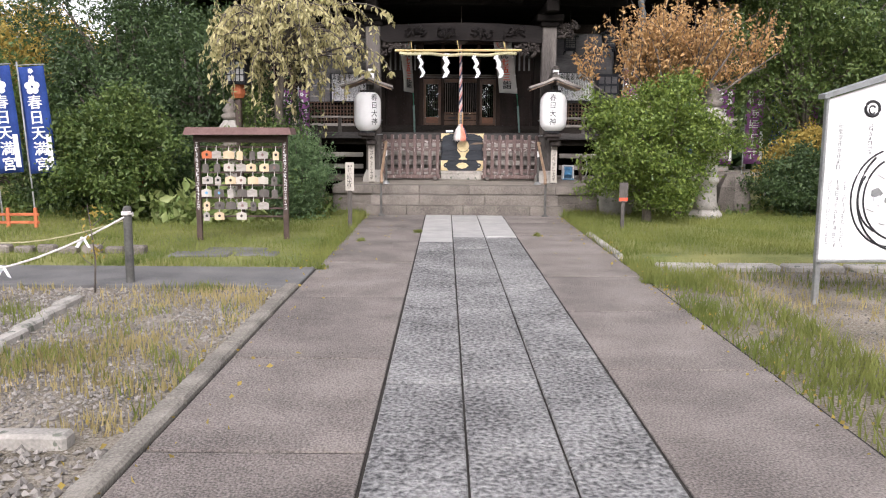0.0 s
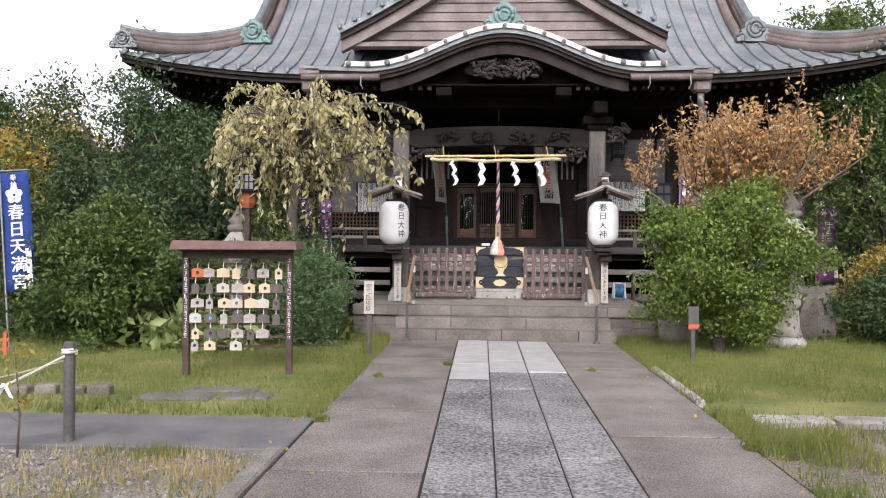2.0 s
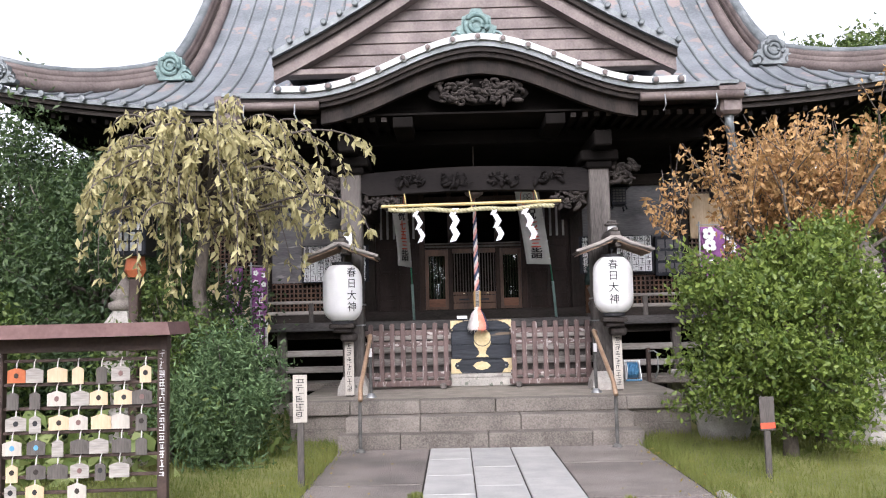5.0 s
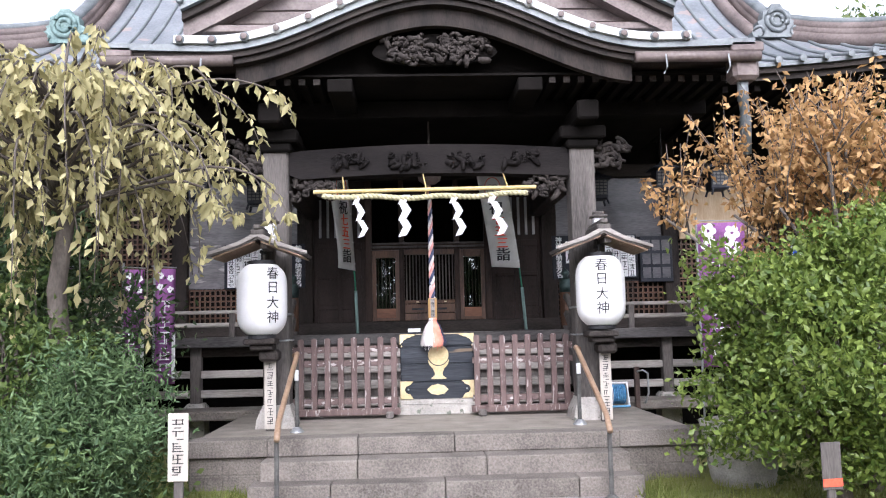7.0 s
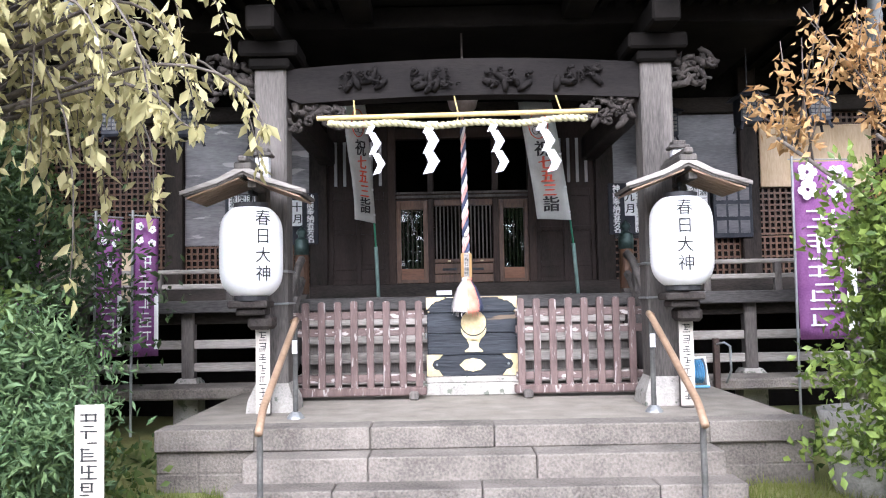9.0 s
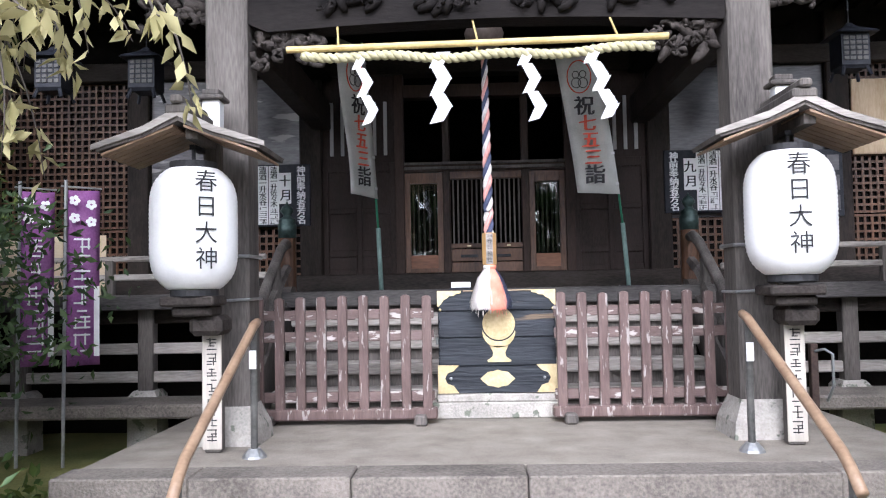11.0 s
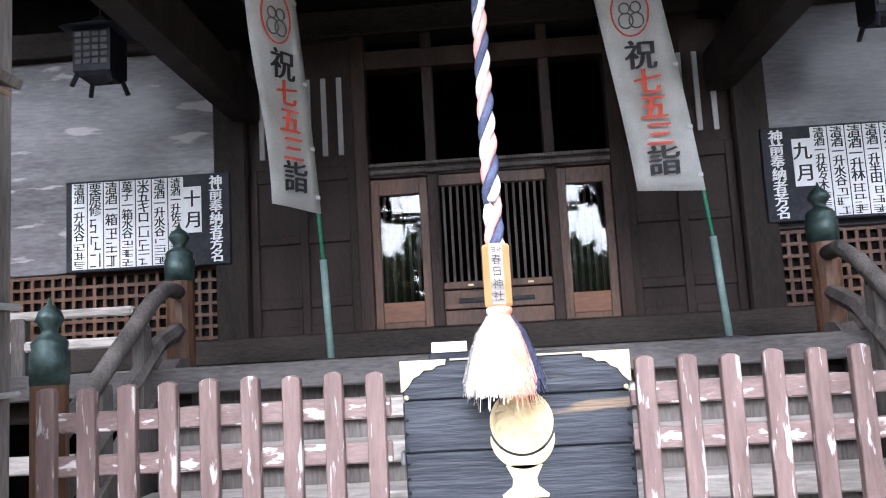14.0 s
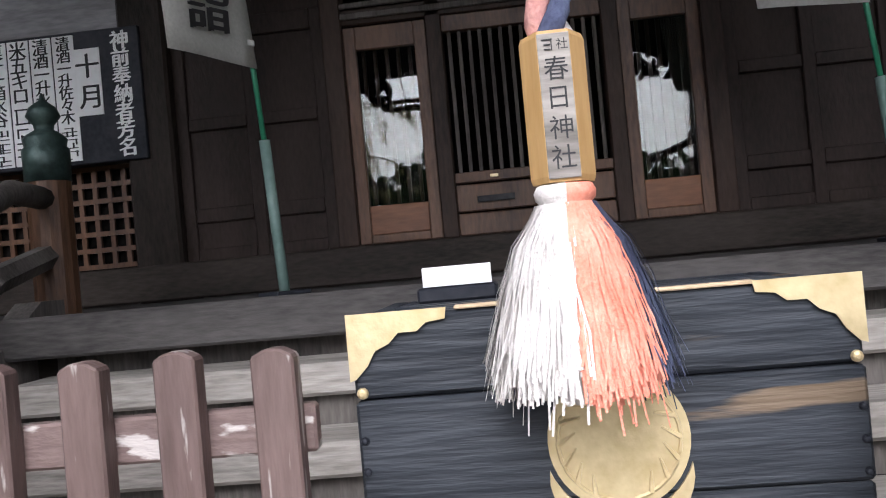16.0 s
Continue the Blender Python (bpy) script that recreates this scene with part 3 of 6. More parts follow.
# battens down the slope
for i in range(-23, 24):
    x = i * 0.305
    if abs(x) > 7.05:
        continue
    dmax = 5.4 if abs(x) < 5.0 else 7.15 - abs(x)
    n = 12 if dmax > 1 else 4
    pts = [(x, 17.97 + dmax * k / n, roof_z(x, 17.97 + dmax * k / n) + 0.015) for k in range(n + 1)]
    b = part("roof_batten", tube(pts, 0.026, 6), ROOFB, roof, smooth=True)
    part("batten_cap", lathe([(0.02, -0.02), (0.045, -0.015), (0.045, 0.03), (0.02, 0.035)], 10), ROOFB, b).matrix_basis = pose(x, 17.96, roof_z(x, 17.97) + 0.01, 90)
# eave edge: layered boards under the roof edge
for k, (oy, oz, h, m) in enumerate(((0.0, 0.0, 0.05, ROOFB), (0.05, -0.055, 0.06, WOODH), (0.12, -0.12, 0.07, WOODH))):
    bm = bmesh.new()
    cols = []
    for i in range(41):
        x = -7.15 + 14.3 * i / 40
        z = roof_z(x, 18) + oz
        cols.append([bm.verts.new(p) for p in ((x, 18 + oy, z), (x, 18 + oy, z - h), (x, 18.25 + oy, z - h), (x, 18.25 + oy, z + 0.04))])
    for a, b in zip(cols, cols[1:]):
        for q in range(3):
            bm.faces.new((a[q], b[q], b[q + 1], a[q + 1]))
    part("eave_board", bm, m, hall)
# soffit; the eave's shade is painted in as near-black
vs, fs = [], []
for j, y in enumerate((18.1, 19.4, 20.9)):
    for i in range(25):
        x = (7.1 - 0.6 * j) * (2 * i / 24 - 1)
        vs.append((x, y, roof_z(x * (1 if j == 0 else 0.6), 18) - 0.2 - 0.05 * j))
for j in range(2):
    for i in range(24):
        a = j * 25 + i
        fs.append((a, a + 1, a + 26, a + 25))
raw("soffit", vs, fs, DEEP_SHADE, hall)
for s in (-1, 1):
    raw("soffit", [(s * 7.1, 18.1, 4.88), (s * 7.1, 29, 4.88), (s * 5.4, 29, 4.4), (s * 5.4, 20.9, 4.35)], [(0, 1, 2, 3)], DEEP_SHADE, hall)
# rafters carry the same painted-in eave shade
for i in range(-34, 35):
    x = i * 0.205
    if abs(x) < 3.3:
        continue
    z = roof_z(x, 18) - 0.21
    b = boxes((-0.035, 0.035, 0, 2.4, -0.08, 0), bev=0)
    o = part("rafter", b, DEEP_SHADE, hall)
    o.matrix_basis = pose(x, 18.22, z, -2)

# hip ridges, descending ridges, ridge-end ornaments


def ornament(parent, x, y, z, s, material, label):
    """A ridge-end ornament: stepped plate with a round boss and curled shoulders."""
    out = [(-0.34, 0), (-0.36, 0.07), (-0.25, 0.12), (-0.27, 0.22), (-0.20, 0.25), (-0.19, 0.36), (-0.10, 0.40), (-0.06, 0.47), (0.06, 0.47), (0.10, 0.40), (0.19, 0.36), (0.20, 0.25), (0.27, 0.22), (0.25, 0.12), (0.36, 0.07), (0.34, 0)]
    bm = plate([(a * s, b * s) for a, b in out], -0.06 * s, 0.1 * s)
    o = part("ridge_ornament", bm, material, parent, label)
    o.matrix_basis = pose(x, y, z)
    bm = bmesh.new()
    for r0, t in ((0.15, 0.035), (0.08, 0.03)):
        tube([(r0 * s * math.cos(a), -0.07 * s, 0.24 * s + r0 * s * math.sin(a)) for a in np.linspace(0, 6.283, 17)], t * s, 6, bm)
    for q in (-1, 1):
        tube([(q * s * (0.26 + 0.07 * math.cos(a)), -0.06 * s, s * (0.08 + 0.07 * math.sin(a))) for a in np.linspace(0, 5, 10)], 0.022 * s, 5, bm)
    part("scroll", bm, material, o, smooth=True)
    return o


for s in (-1, 1):
    pts = []
    for k in range(9):
        d = 2.05 * k / 8
        x = 7.12 - d
        pts.append((s * x, 18.02 + d, roof_z(x, 18 + d)))
    for off, rr, m in ((0.05, 0.11, ROOFBROWN), (0.15, 0.09, ROOFBROWN), (0.24, 0.08, ROOFBROWN), (0.32, 0.06, ROOFB)):
        part("hip_ridge", tube([(a, b, c + off + 0.12 * (1 - k / 8) ** 2) for k, (a, b, c) in enumerate(pts)], rr, 8), m, hall, smooth=True)
    ornament(hall, s * 7.05, 17.98, roof_z(7.1, 18) + 0.05, 0.75, ROOFB, "grey ridge-end ornament")
    pts = [(s * 5.15, 19.9 + 3.6 * k / 10, roof_z(5.1, 19.9 + 3.6 * k / 10)) for k in range(11)]
    for off, rr, m in ((0.06, 0.15, ROOFBROWN), (0.18, 0.12, ROOFBROWN), (0.28, 0.09, ROOFB)):
        part("descending_ridge", tube([(a, b, c + off) for a, b, c in pts], rr, 8), m, hall, smooth=True)
    part("descending_ridge", tube([(a - s * 0.3, b, c + 0.05) for a, b, c in pts], 0.1, 8), ROOFBROWN, hall, smooth=True)
    ornament(hall, s * 5.1, 19.75, roof_z(5.1, 19.8) + 0.0, 1.05, VERDI if s < 0 else ROOFB, "weathered copper ridge-end ornament")
part("ridge", boxes((-5.3, 5.3, 23.3, 23.7, 9.3, 10.1), bev=0.05), ROOFBROWN, hall)

# porch roof with the curved gable


def arch(x):
    u = min(1.0, abs(x) / 2.3)
    return 0.60 * (0.5 + 0.5 * math.cos(math.pi * u)) ** 1.12 - 0.03 * u + 0.03 * (max(0, abs(x) - 2.2) / 1.1)


def porch_z(x, y):
    flat = 4.42 + 0.16 * (y - 16.5)
    return flat + arch(x)


XS = [-3.3 + 6.6 * i / 66 for i in range(67)]
vs, fs = [], []
for j in range(7):
    y = 16.5 + 0.42 * j
    for x in XS:
        vs.append((x, y, porch_z(x, y)))
for j in range(6):
    for i in range(66):
        a = j * 67 + i
        fs.append((a, a + 1, a + 68, a + 67))
porch = raw("porch_roof", vs, fs, ROOFC, hall, "copper porch roof with a curved gable", smooth=True)
for i in range(-10, 11):
    x = i * 0.305
    part("roof_batten", tube([(x, 16.5 + 0.4 * k, porch_z(x, 16.5 + 0.4 * k) + 0.012) for k in range(6)], 0.026, 6), ROOFB, porch, smooth=True)


def band(x0, x1, y0, y1, up, down, material, name, parent, label=""):
    """A board that follows the curved gable's edge."""
    bm = bmesh.new()
    cols = []
    for x in [x0 + (x1 - x0) * i / 60 for i in range(61)]:
        z = porch_z(x, 16.5)
        cols.append([bm.verts.new(p) for p in ((x, y0, z + up), (x, y0, z + down), (x, y1, z + down), (x, y1, z + up))])
    for a, b in zip(cols, cols[1:]):
        for q in range(4):
            bm.faces.new((a[q], b[q], b[(q + 1) % 4], a[(q + 1) % 4]))
    bm.faces.new(cols[0])
    bm.faces.new(cols[-1][::-1])
    return part(name, bm, material, parent, label)


band(-2.62, 2.62, 16.36, 16.62, 0.10, 0.02, ROOFWHITE, "gable_capping", porch, "pale copper capping of the curved gable")
band(-3.3, 3.3, 16.40, 16.70, 0.018, -0.05, ROOFB, "gable_edge", porch)
band(-3.2, 3.2, 16.44, 16.75, -0.052, -0.11, WOODH, "gable_edge", porch)
band(-3.1, 3.1, 16.48, 16.80, -0.112, -0.17, WOOD, "gable_edge", porch)
band(-2.05, 2.05, 16.58, 16.68, -0.172, -0.36, WOOD, "bargeboard", porch, "dark timber bargeboard under the curved gable")
for i in range(-8, 9):
    x = i * 0.32
    z = porch_z(x, 16.5) + 0.03
    part("capping_knob", lathe([(0.035, 0), (0.05, 0.01), (0.05, 0.26), (0.03, 0.28)], 12), ROOFWHITE if abs(i) < 6 else ROOFB, porch).matrix_basis = pose(x, 16.62, z + 0.025, 90)
    part("capping_boss", lathe([(0.012, 0), (0.032, 0.005), (0.032, 0.02), (0.012, 0.024)], 10), ROOFBROWN, porch).matrix_basis = pose(x, 16.345, z + 0.025, 90)
ornament(porch, 0, 16.75, porch_z(0, 16.5) + 0.08, 1.0, VERDI, "verdigris crest on the curved gable")
for s in (-1, 1):
    part("gutter", tube([(s * 2.05, 16.42, 4.25), (s * 3.35, 16.42, 4.25)], 0.055, 10), ROOFBROWN, porch, smooth=True)
    part("eave_block", boxes((s * 3.22 - 0.17, s * 3.22 + 0.17, 16.4, 16.72, 4.30, 4.40), bev=0.01), ROOFBROWN, porch)
    part("eave_block", boxes((s * 3.22 - 0.14, s * 3.22 + 0.14, 16.45, 16.7, 4.02, 4.30), bev=0.04), ROOFBROWN, porch, "rain hopper of brown copper")
    part("downpipe", tube([(s * 3.22, 16.58, 4.05), (s * 3.22, 16.6, 3.85), (s * 3.3, 16.75, 3.7), (s * 3.3, 16.8, 3.3)], 0.06, 10), ROOFB, porch, smooth=True)
    for hx in (2.35, 3.0):
        part("gutter_hook", tube([(s * hx, 16.37, 4.26), (s * hx, 16.34, 4.12), (s * (hx - 0.03), 16.36, 4.05)], 0.009, 5), STEEL, porch)
    # rafters and beam ends: porch shade put into the near-black colour
    for i in range(13):
        x = s * (1.25 + i * 0.155)
        o = part("rafter", boxes((x - 0.035, x + 0.035, 16.8, 18.2, 4.10, 4.17), bev=0.003), DEEP_SHADE, hall)
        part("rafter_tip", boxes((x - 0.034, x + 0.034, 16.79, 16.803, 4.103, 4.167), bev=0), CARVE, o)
    part("eave_beam", boxes((s * 1.0 - 0.13, s * 1.0 + 0.13, 16.7, 17.6, 4.0, 4.14), bev=0.01), DEEP_SHADE, hall, "weathered beam end with eave shade painted in")
# porch soffit and gable sheet, near-black in place of the recess's shade
part("porch_soffit", boxes((-3.25, 3.25, 16.75, 20.9, 4.175, 4.20), bev=0), DEEP_SHADE, hall)
raw("gable_back", [(x, 17.0, 4.19) for x in XS] + [(x, 17.0, porch_z(x, 16.9)) for x in XS], [(i, i + 1, i + 68, i + 67) for i in range(66)], DEEP_SHADE, hall)


def carving(parent, x0, x1, z0, z1, y, n, seed, material=CARVE, label=""):
    """Carved relief: curled strands and leaf lobes on a board."""
    r = random.Random(seed)
    bm = bmesh.new()
    for _ in range(n):
        x, z = r.uniform(x0, x1), r.uniform(z0, z1)
        s = r.uniform(0.04, 0.10) * (z1 - z0) / 0.3
        a0 = r.uniform(0, 6.28)
        tube([(x + s * (1 - k / 9) * math.cos(a0 + k * 0.6), y - 0.03 + r.uniform(-0.03, 0.03), z + s * (1 - k / 9) * 0.8 * math.sin(a0 + k * 0.6)) for k in range(8)], [0.026 * s / 0.07 * (1 - k / 12) for k in range(8)], 5, bm)
    for _ in range(n // 2):
        m = Matrix.Translation((r.uniform(x0, x1), y, r.uniform(z0, z1))) @ Euler((r.uniform(-0.5, 0.5), r.uniform(0, 3), 0)).to_matrix().to_4x4() @ Matrix.Diagonal((0.09, 0.05, 0.035, 1))
        bmesh.ops.create_icosphere(bm, subdivisions=1, radius=1, matrix=m)
    return part("carving", bm, material, parent, label, smooth=True)


gc = plate([(0.66 * math.cos(a), 4.42 + (0.20 if math.sin(a) > 0 else 0.14) * math.sin(a)) for a in np.linspace(0, 6.283, 25)[:-1]], 16.72, 16.78)
# backing board coloured near-black as the shade behind the carving
part("carving_board", gc, DEEP_SHADE, hall)
carving(hall, -0.54, 0.54, 4.31, 4.57, 16.69, 60, 3, CARVE, "carved birds and foliage under the gable")

# porch columns, tie beam
for s, x in ((-1, -1.77), (1, 1.65)):
    part("column", boxes((x - 0.14, x + 0.14, 17.31, 17.59, 0.60, 3.55), bev=0.02), GREYWOOD, hall, "square weathered porch column")
    part("column_base", lathe([(0.30, 0.49), (0.28, 0.60), (0.20, 0.74)], 4, x, 17.45, turn=math.pi / 4), PALESTONE, hall, "stone column base")
    part("column_wrap", tube([(x - 0.15, 17.3, 1.72), (x + 0.15, 17.3, 1.71), (x + 0.15, 17.6, 1.71), (x - 0.15, 17.6, 1.72), (x - 0.15, 17.3, 1.72)], 0.012, 5), STEEL, hall)
    part("column_wrap", tube([(x - 0.15, 17.3, 1.42), (x + 0.15, 17.3, 1.43), (x + 0.15, 17.6, 1.43), (x - 0.15, 17.6, 1.42), (x - 0.15, 17.3, 1.42)], 0.010, 5), STEEL, hall)
    carving(hall, x + s * 0.1, x + s * 0.55, 3.30, 3.62, 17.45, 26, 11 + s, CARVE, "carved beam end")
    # bracket blocks and upper beams have the eave's shade in their colour
    part("bracket_block", boxes((x - 0.26, x + 0.26, 17.2, 17.7, 3.60, 3.74), (x - 0.18, x + 0.18, 17.25, 17.65, 3.50, 3.60), bev=0.02), DEEP_SHADE, hall)
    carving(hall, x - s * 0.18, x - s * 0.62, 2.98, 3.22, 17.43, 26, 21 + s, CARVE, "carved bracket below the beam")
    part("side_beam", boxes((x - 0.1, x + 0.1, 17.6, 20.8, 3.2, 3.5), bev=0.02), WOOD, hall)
    part("upper_beam", boxes((x - 0.12, x + 0.12, 16.9, 20.8, 3.74, 3.95), bev=0.02), DEEP_SHADE, hall)
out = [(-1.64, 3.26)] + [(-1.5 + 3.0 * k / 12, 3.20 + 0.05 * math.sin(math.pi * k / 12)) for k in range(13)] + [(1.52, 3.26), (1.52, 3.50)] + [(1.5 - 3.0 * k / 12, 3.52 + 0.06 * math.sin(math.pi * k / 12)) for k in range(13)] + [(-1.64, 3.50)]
# tie beam and its carvings wear the painted-in eave shade
part("tie_beam", plate(out, 17.35, 17.55), BEAM_SHADE, hall, "curved tie beam with carved foliage")
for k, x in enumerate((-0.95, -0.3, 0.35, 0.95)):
    carving(hall, x - 0.2, x + 0.2, 3.32, 3.47, 17.33, 12, 31 + k, BEAM_SHADE)
# near-black again, for the shade above the tie beam
part("beam_above", boxes((-3.2, 3.2, 17.6, 17.8, 3.95, 4.15), bev=0.01), DEEP_SHADE, hall)

# gable above the porch
AP, FT = 6.95, 5.22


def gable_x(t):
    """Half-width at height fraction t of the concave gable."""
    return 2.95 * (1 - t) ** 1.0 * (1 + 0.22 * t * (1 - t) * -1.0) if t < 1 else 0.0


out = [(gable_x(k / 14), FT + (AP - FT) * k / 14) for k in range(15)]
bm = plate([(-a, b) for a, b in out] + [(a, b) for a, b in out[::-1][1:]], 18.15, 18.25)
g = part("gable", bm, ROOFBROWN, hall, "boarded brown gable face")
for k in range(9):
    z = FT + 0.06 + 0.17 * k
    w = gable_x((z + 0.13 - FT) / (AP - FT))
    if w > 0.1:
        part("gable_plank", boxes((-w, w, 18.12, 18.155, z, z + 0.155), bev=0.006), ROOFBROWN, g)
for s in (-1, 1):
    for lo, hi, y0, y1, m, nm in ((-0.30, -0.10, 17.9, 18.1, ROOFBROWN, "bargeboard"), (-0.10, 0.0, 17.82, 18.3, WOODH, "verge_board"), (0.0, 0.10, 17.75, 18.9, ROOFB, "verge_capping")):
        bm = bmesh.new()
        cols = []
        for k in range(15):
            t = k / 14
            x, z = s * gable_x(t), FT + (AP - FT) * t + 0.10
            cols.append([bm.verts.new(p) for p in ((x, y0, z + hi), (x, y0, z + lo), (x, y1, z + lo), (x, y1, z + hi))])
        for a, b in zip(cols, cols[1:]):
            for q in range(4):
                bm.faces.new((a[q], b[q], b[(q + 1) % 4], a[(q + 1) % 4]))
        bm.faces.new(cols[0])
        part(nm, bm, m, g)
    for k in range(13):
        t = k / 13
        part("verge_knob", lathe([(0.03, 0), (0.045, 0.01), (0.045, 0.5), (0.03, 0.51)], 10), ROOFB, g).matrix_basis = pose(s * gable_x(t), 18.2, FT + (AP - FT) * t + 0.21, 90)
    raw("gable_roof", [(s * gable_x(k / 14), yy, FT + (AP - FT) * k / 14 + 0.15) for yy in (18.2, 23.0) for k in range(15)], [(k, k + 1, k + 16, k + 15) for k in range(14)], ROOFC, hall, "", smooth=True)
for s in (-1.9, 1.9):
    part("sill_rail", boxes((s - 1, s + 1, 17.95, 18.2, 5.12, 5.21), bev=0.01), ROOFBROWN, g)

# hall front wall
W = 20.80
part("sill_beam", boxes((-5.6, 5.6, W - 0.14, W + 0.1, 1.46, 1.64), bev=0.01), WOODH, hall)
for x in (-5.6, -3.75, -1.88, 1.82, 3.7, 5.6):
    part("wall_post", boxes((x - 0.12, x + 0.12, W - 0.12, W + 0.12, 0.6, 4.5), bev=0.015), WOOD, hall)
part("header", boxes((-5.6, 5.6, W - 0.13, W + 0.1, 3.78, 3.98), bev=0.01), WOODH, hall)
# upper wall: the shade below the roof is painted in as near-black
part("upper_wall", boxes((-5.6, 5.6, W - 0.02, W + 0.06, 3.98, 5.0), bev=0), DEEP_SHADE, hall)
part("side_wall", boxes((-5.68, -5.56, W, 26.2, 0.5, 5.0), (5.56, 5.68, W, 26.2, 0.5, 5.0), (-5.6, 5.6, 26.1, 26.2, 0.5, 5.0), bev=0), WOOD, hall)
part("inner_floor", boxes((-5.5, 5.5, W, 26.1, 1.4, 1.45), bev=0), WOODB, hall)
# near-black ceiling and inner wall paint in the unlit room
part("inner_ceiling", boxes((-5.5, 5.5, W, 26.1, 3.95, 3.98), bev=0), DEEP_SHADE, hall)
part("inner_wall", boxes((-5.4, 5.4, 23.6, 23.7, 1.45, 3.95), bev=0), DEEP_SHADE, hall)
# black sheet added in place of the shade under the floor
part("under_floor_shade", boxes((-5.5, 5.5, 20.6, 20.7, 0.0, 1.4), bev=0), DEEP_SHADE, hall)
# middle bay: grille and glazed doors
door = part("door_frame", boxes((-0.98, -0.88, W - 0.09, W + 0.05, 1.64, 3.78), (0.83, 0.93, W - 0.09, W + 0.05, 1.64, 3.78), (-0.47, -0.39, W - 0.08, W + 0.05, 1.64, 3.78), (0.37, 0.45, W - 0.08, W + 0.05, 1.64, 3.78), (-0.88, 0.83, W - 0.08, W + 0.05, 2.72, 2.80), (-0.88, 0.83, W - 0.1, W + 0.05, 3.52, 3.66), bev=0.006), DOORW, hall, "dark brown door frame")
part("transom", boxes((-0.88, 0.83, W - 0.10, W - 0.082, 2.745, 2.775), (-0.88, 0.83, W - 0.10, W - 0.082, 2.80, 2.825), bev=0.004), GREYWOOD, hall, "pale worn transom rails")
for s, x0, x1 in ((-1, -0.88, -0.47), (1, 0.45, 0.83)):
    d = part("glazed_door", boxes((x0, x0 + 0.06, W - 0.06, W - 0.02, 1.645, 2.715), (x1 - 0.06, x1, W - 0.06, W - 0.02, 1.645, 2.715), (x0 + 0.06, x1 - 0.06, W - 0.06, W - 0.02, 2.60, 2.715), (x0 + 0.06, x1 - 0.06, W - 0.06, W - 0.02, 1.645, 1.69), bev=0.004), WOODB, hall, "glazed sliding door with slender bars")
    part("kick_board", boxes((x0 + 0.06, x1 - 0.06, W - 0.055, W - 0.025, 1.69, 1.83), bev=0.003), KICKW, d, "reddish varnished kick board")
    part("pane", boxes((x0 + 0.055, x1 - 0.055, W - 0.042, W - 0.036, 1.82, 2.61), bev=0), GLASS, d)
    for i in range(5):
        x = x0 + 0.09 + i * (x1 - x0 - 0.18) / 4
        part("bar", boxes((x - 0.009, x + 0.009, W - 0.030, W - 0.015, 1.83, 2.60), bev=0.002), DOORW, d)
grille = part("grille_rail", boxes((-0.39, 0.37, W - 0.07, W - 0.02, 2.64, 2.72), bev=0.004), WOODB, hall, "barred timber grille in the doorway")
for y0, z0, z1 in ((0.07, 1.90, 1.95), (0.06, 1.645, 1.75), (0.055, 1.76, 1.89)):
    part("grille_rail", boxes((-0.39, 0.37, W - y0, W - 0.02, z0, z1), bev=0.004), WOODB, grille)
for i in range(15):
    x = -0.36 + i * 0.05
    part("bar", boxes((x - 0.009, x + 0.009, W - 0.05, W - 0.03, 1.95, 2.64), bev=0.002), GREYWOOD, grille)
for x in (-0.2, 0.15):
    part("slot", boxes((x - 0.09, x + 0.09, W - 0.075, W - 0.055, 1.80, 1.83), bev=0.002), INK, grille)
for x in (-0.2, 0.0, 0.22):
    part("brass_catch", boxes((x - 0.02, x + 0.02, W - 0.078, W - 0.065, 1.915, 1.93), bev=0.002), BRASS, grille)
# panelled bays beside the doors
for s, x0, x1 in ((-1, -1.76, -0.98), (1, 0.93, 1.70)):
    p = part("wall_panel", boxes((x0, x1, W - 0.03, W + 0.02, 1.64, 3.78), bev=0), PANELW, hall)
    xm = (x0 + x1) / 2
    for xa, xb in ((x0, x0 + 0.06), (xm - 0.03, xm + 0.03), (x1 - 0.06, x1)):
        part("stile", boxes((xa, xb, W - 0.055, W - 0.031, 1.641, 2.84), bev=0.004), PANELW, p)
    for z0, z1 in ((1.641, 1.70), (1.83, 1.90), (2.29, 2.35), (2.74, 2.84)):
        for xa, xb in ((x0 + 0.061, xm - 0.031), (xm + 0.031, x1 - 0.061)):
            part("rail", boxes((xa, xb, W - 0.053, W - 0.031, z0, z1), bev=0.004), PANELW, p)
    for i in range(6):
        x = x0 + 0.10 + i * (x1 - x0 - 0.20) / 5
        part("slat", boxes((x - 0.019, x + 0.019, W - 0.05, W - 0.031, 2.92, 3.50), bev=0.003), SLATW, p, "pale bleached slat")
# outer bays: lattice below, dark panels above


def lattice(parent, x0, x1, z0, z1, y, pitch=0.075):
    s = []
    n = int((x1 - x0) / pitch)
    for i in range(n + 1):
        x = x0 + (x1 - x0) * i / n
        s.append((x - 0.012, x + 0.012, y - 0.02, y, z0, z1))
    m = int((z1 - z0) / pitch)
    for j in range(m + 1):
        z = z0 + (z1 - z0) * j / m
        s.append((x0, x1, y - 0.024, y - 0.004, z - 0.012, z + 0.012))
    # black sheet added for the shade behind the lattice
    part("lattice_shade", boxes((x0, x1, y + 0.02, y + 0.03, z0, z1), bev=0), DEEP_SHADE, parent)
    return part("lattice", boxes(*s, bev=0), WOODB, parent, "brown timber lattice")


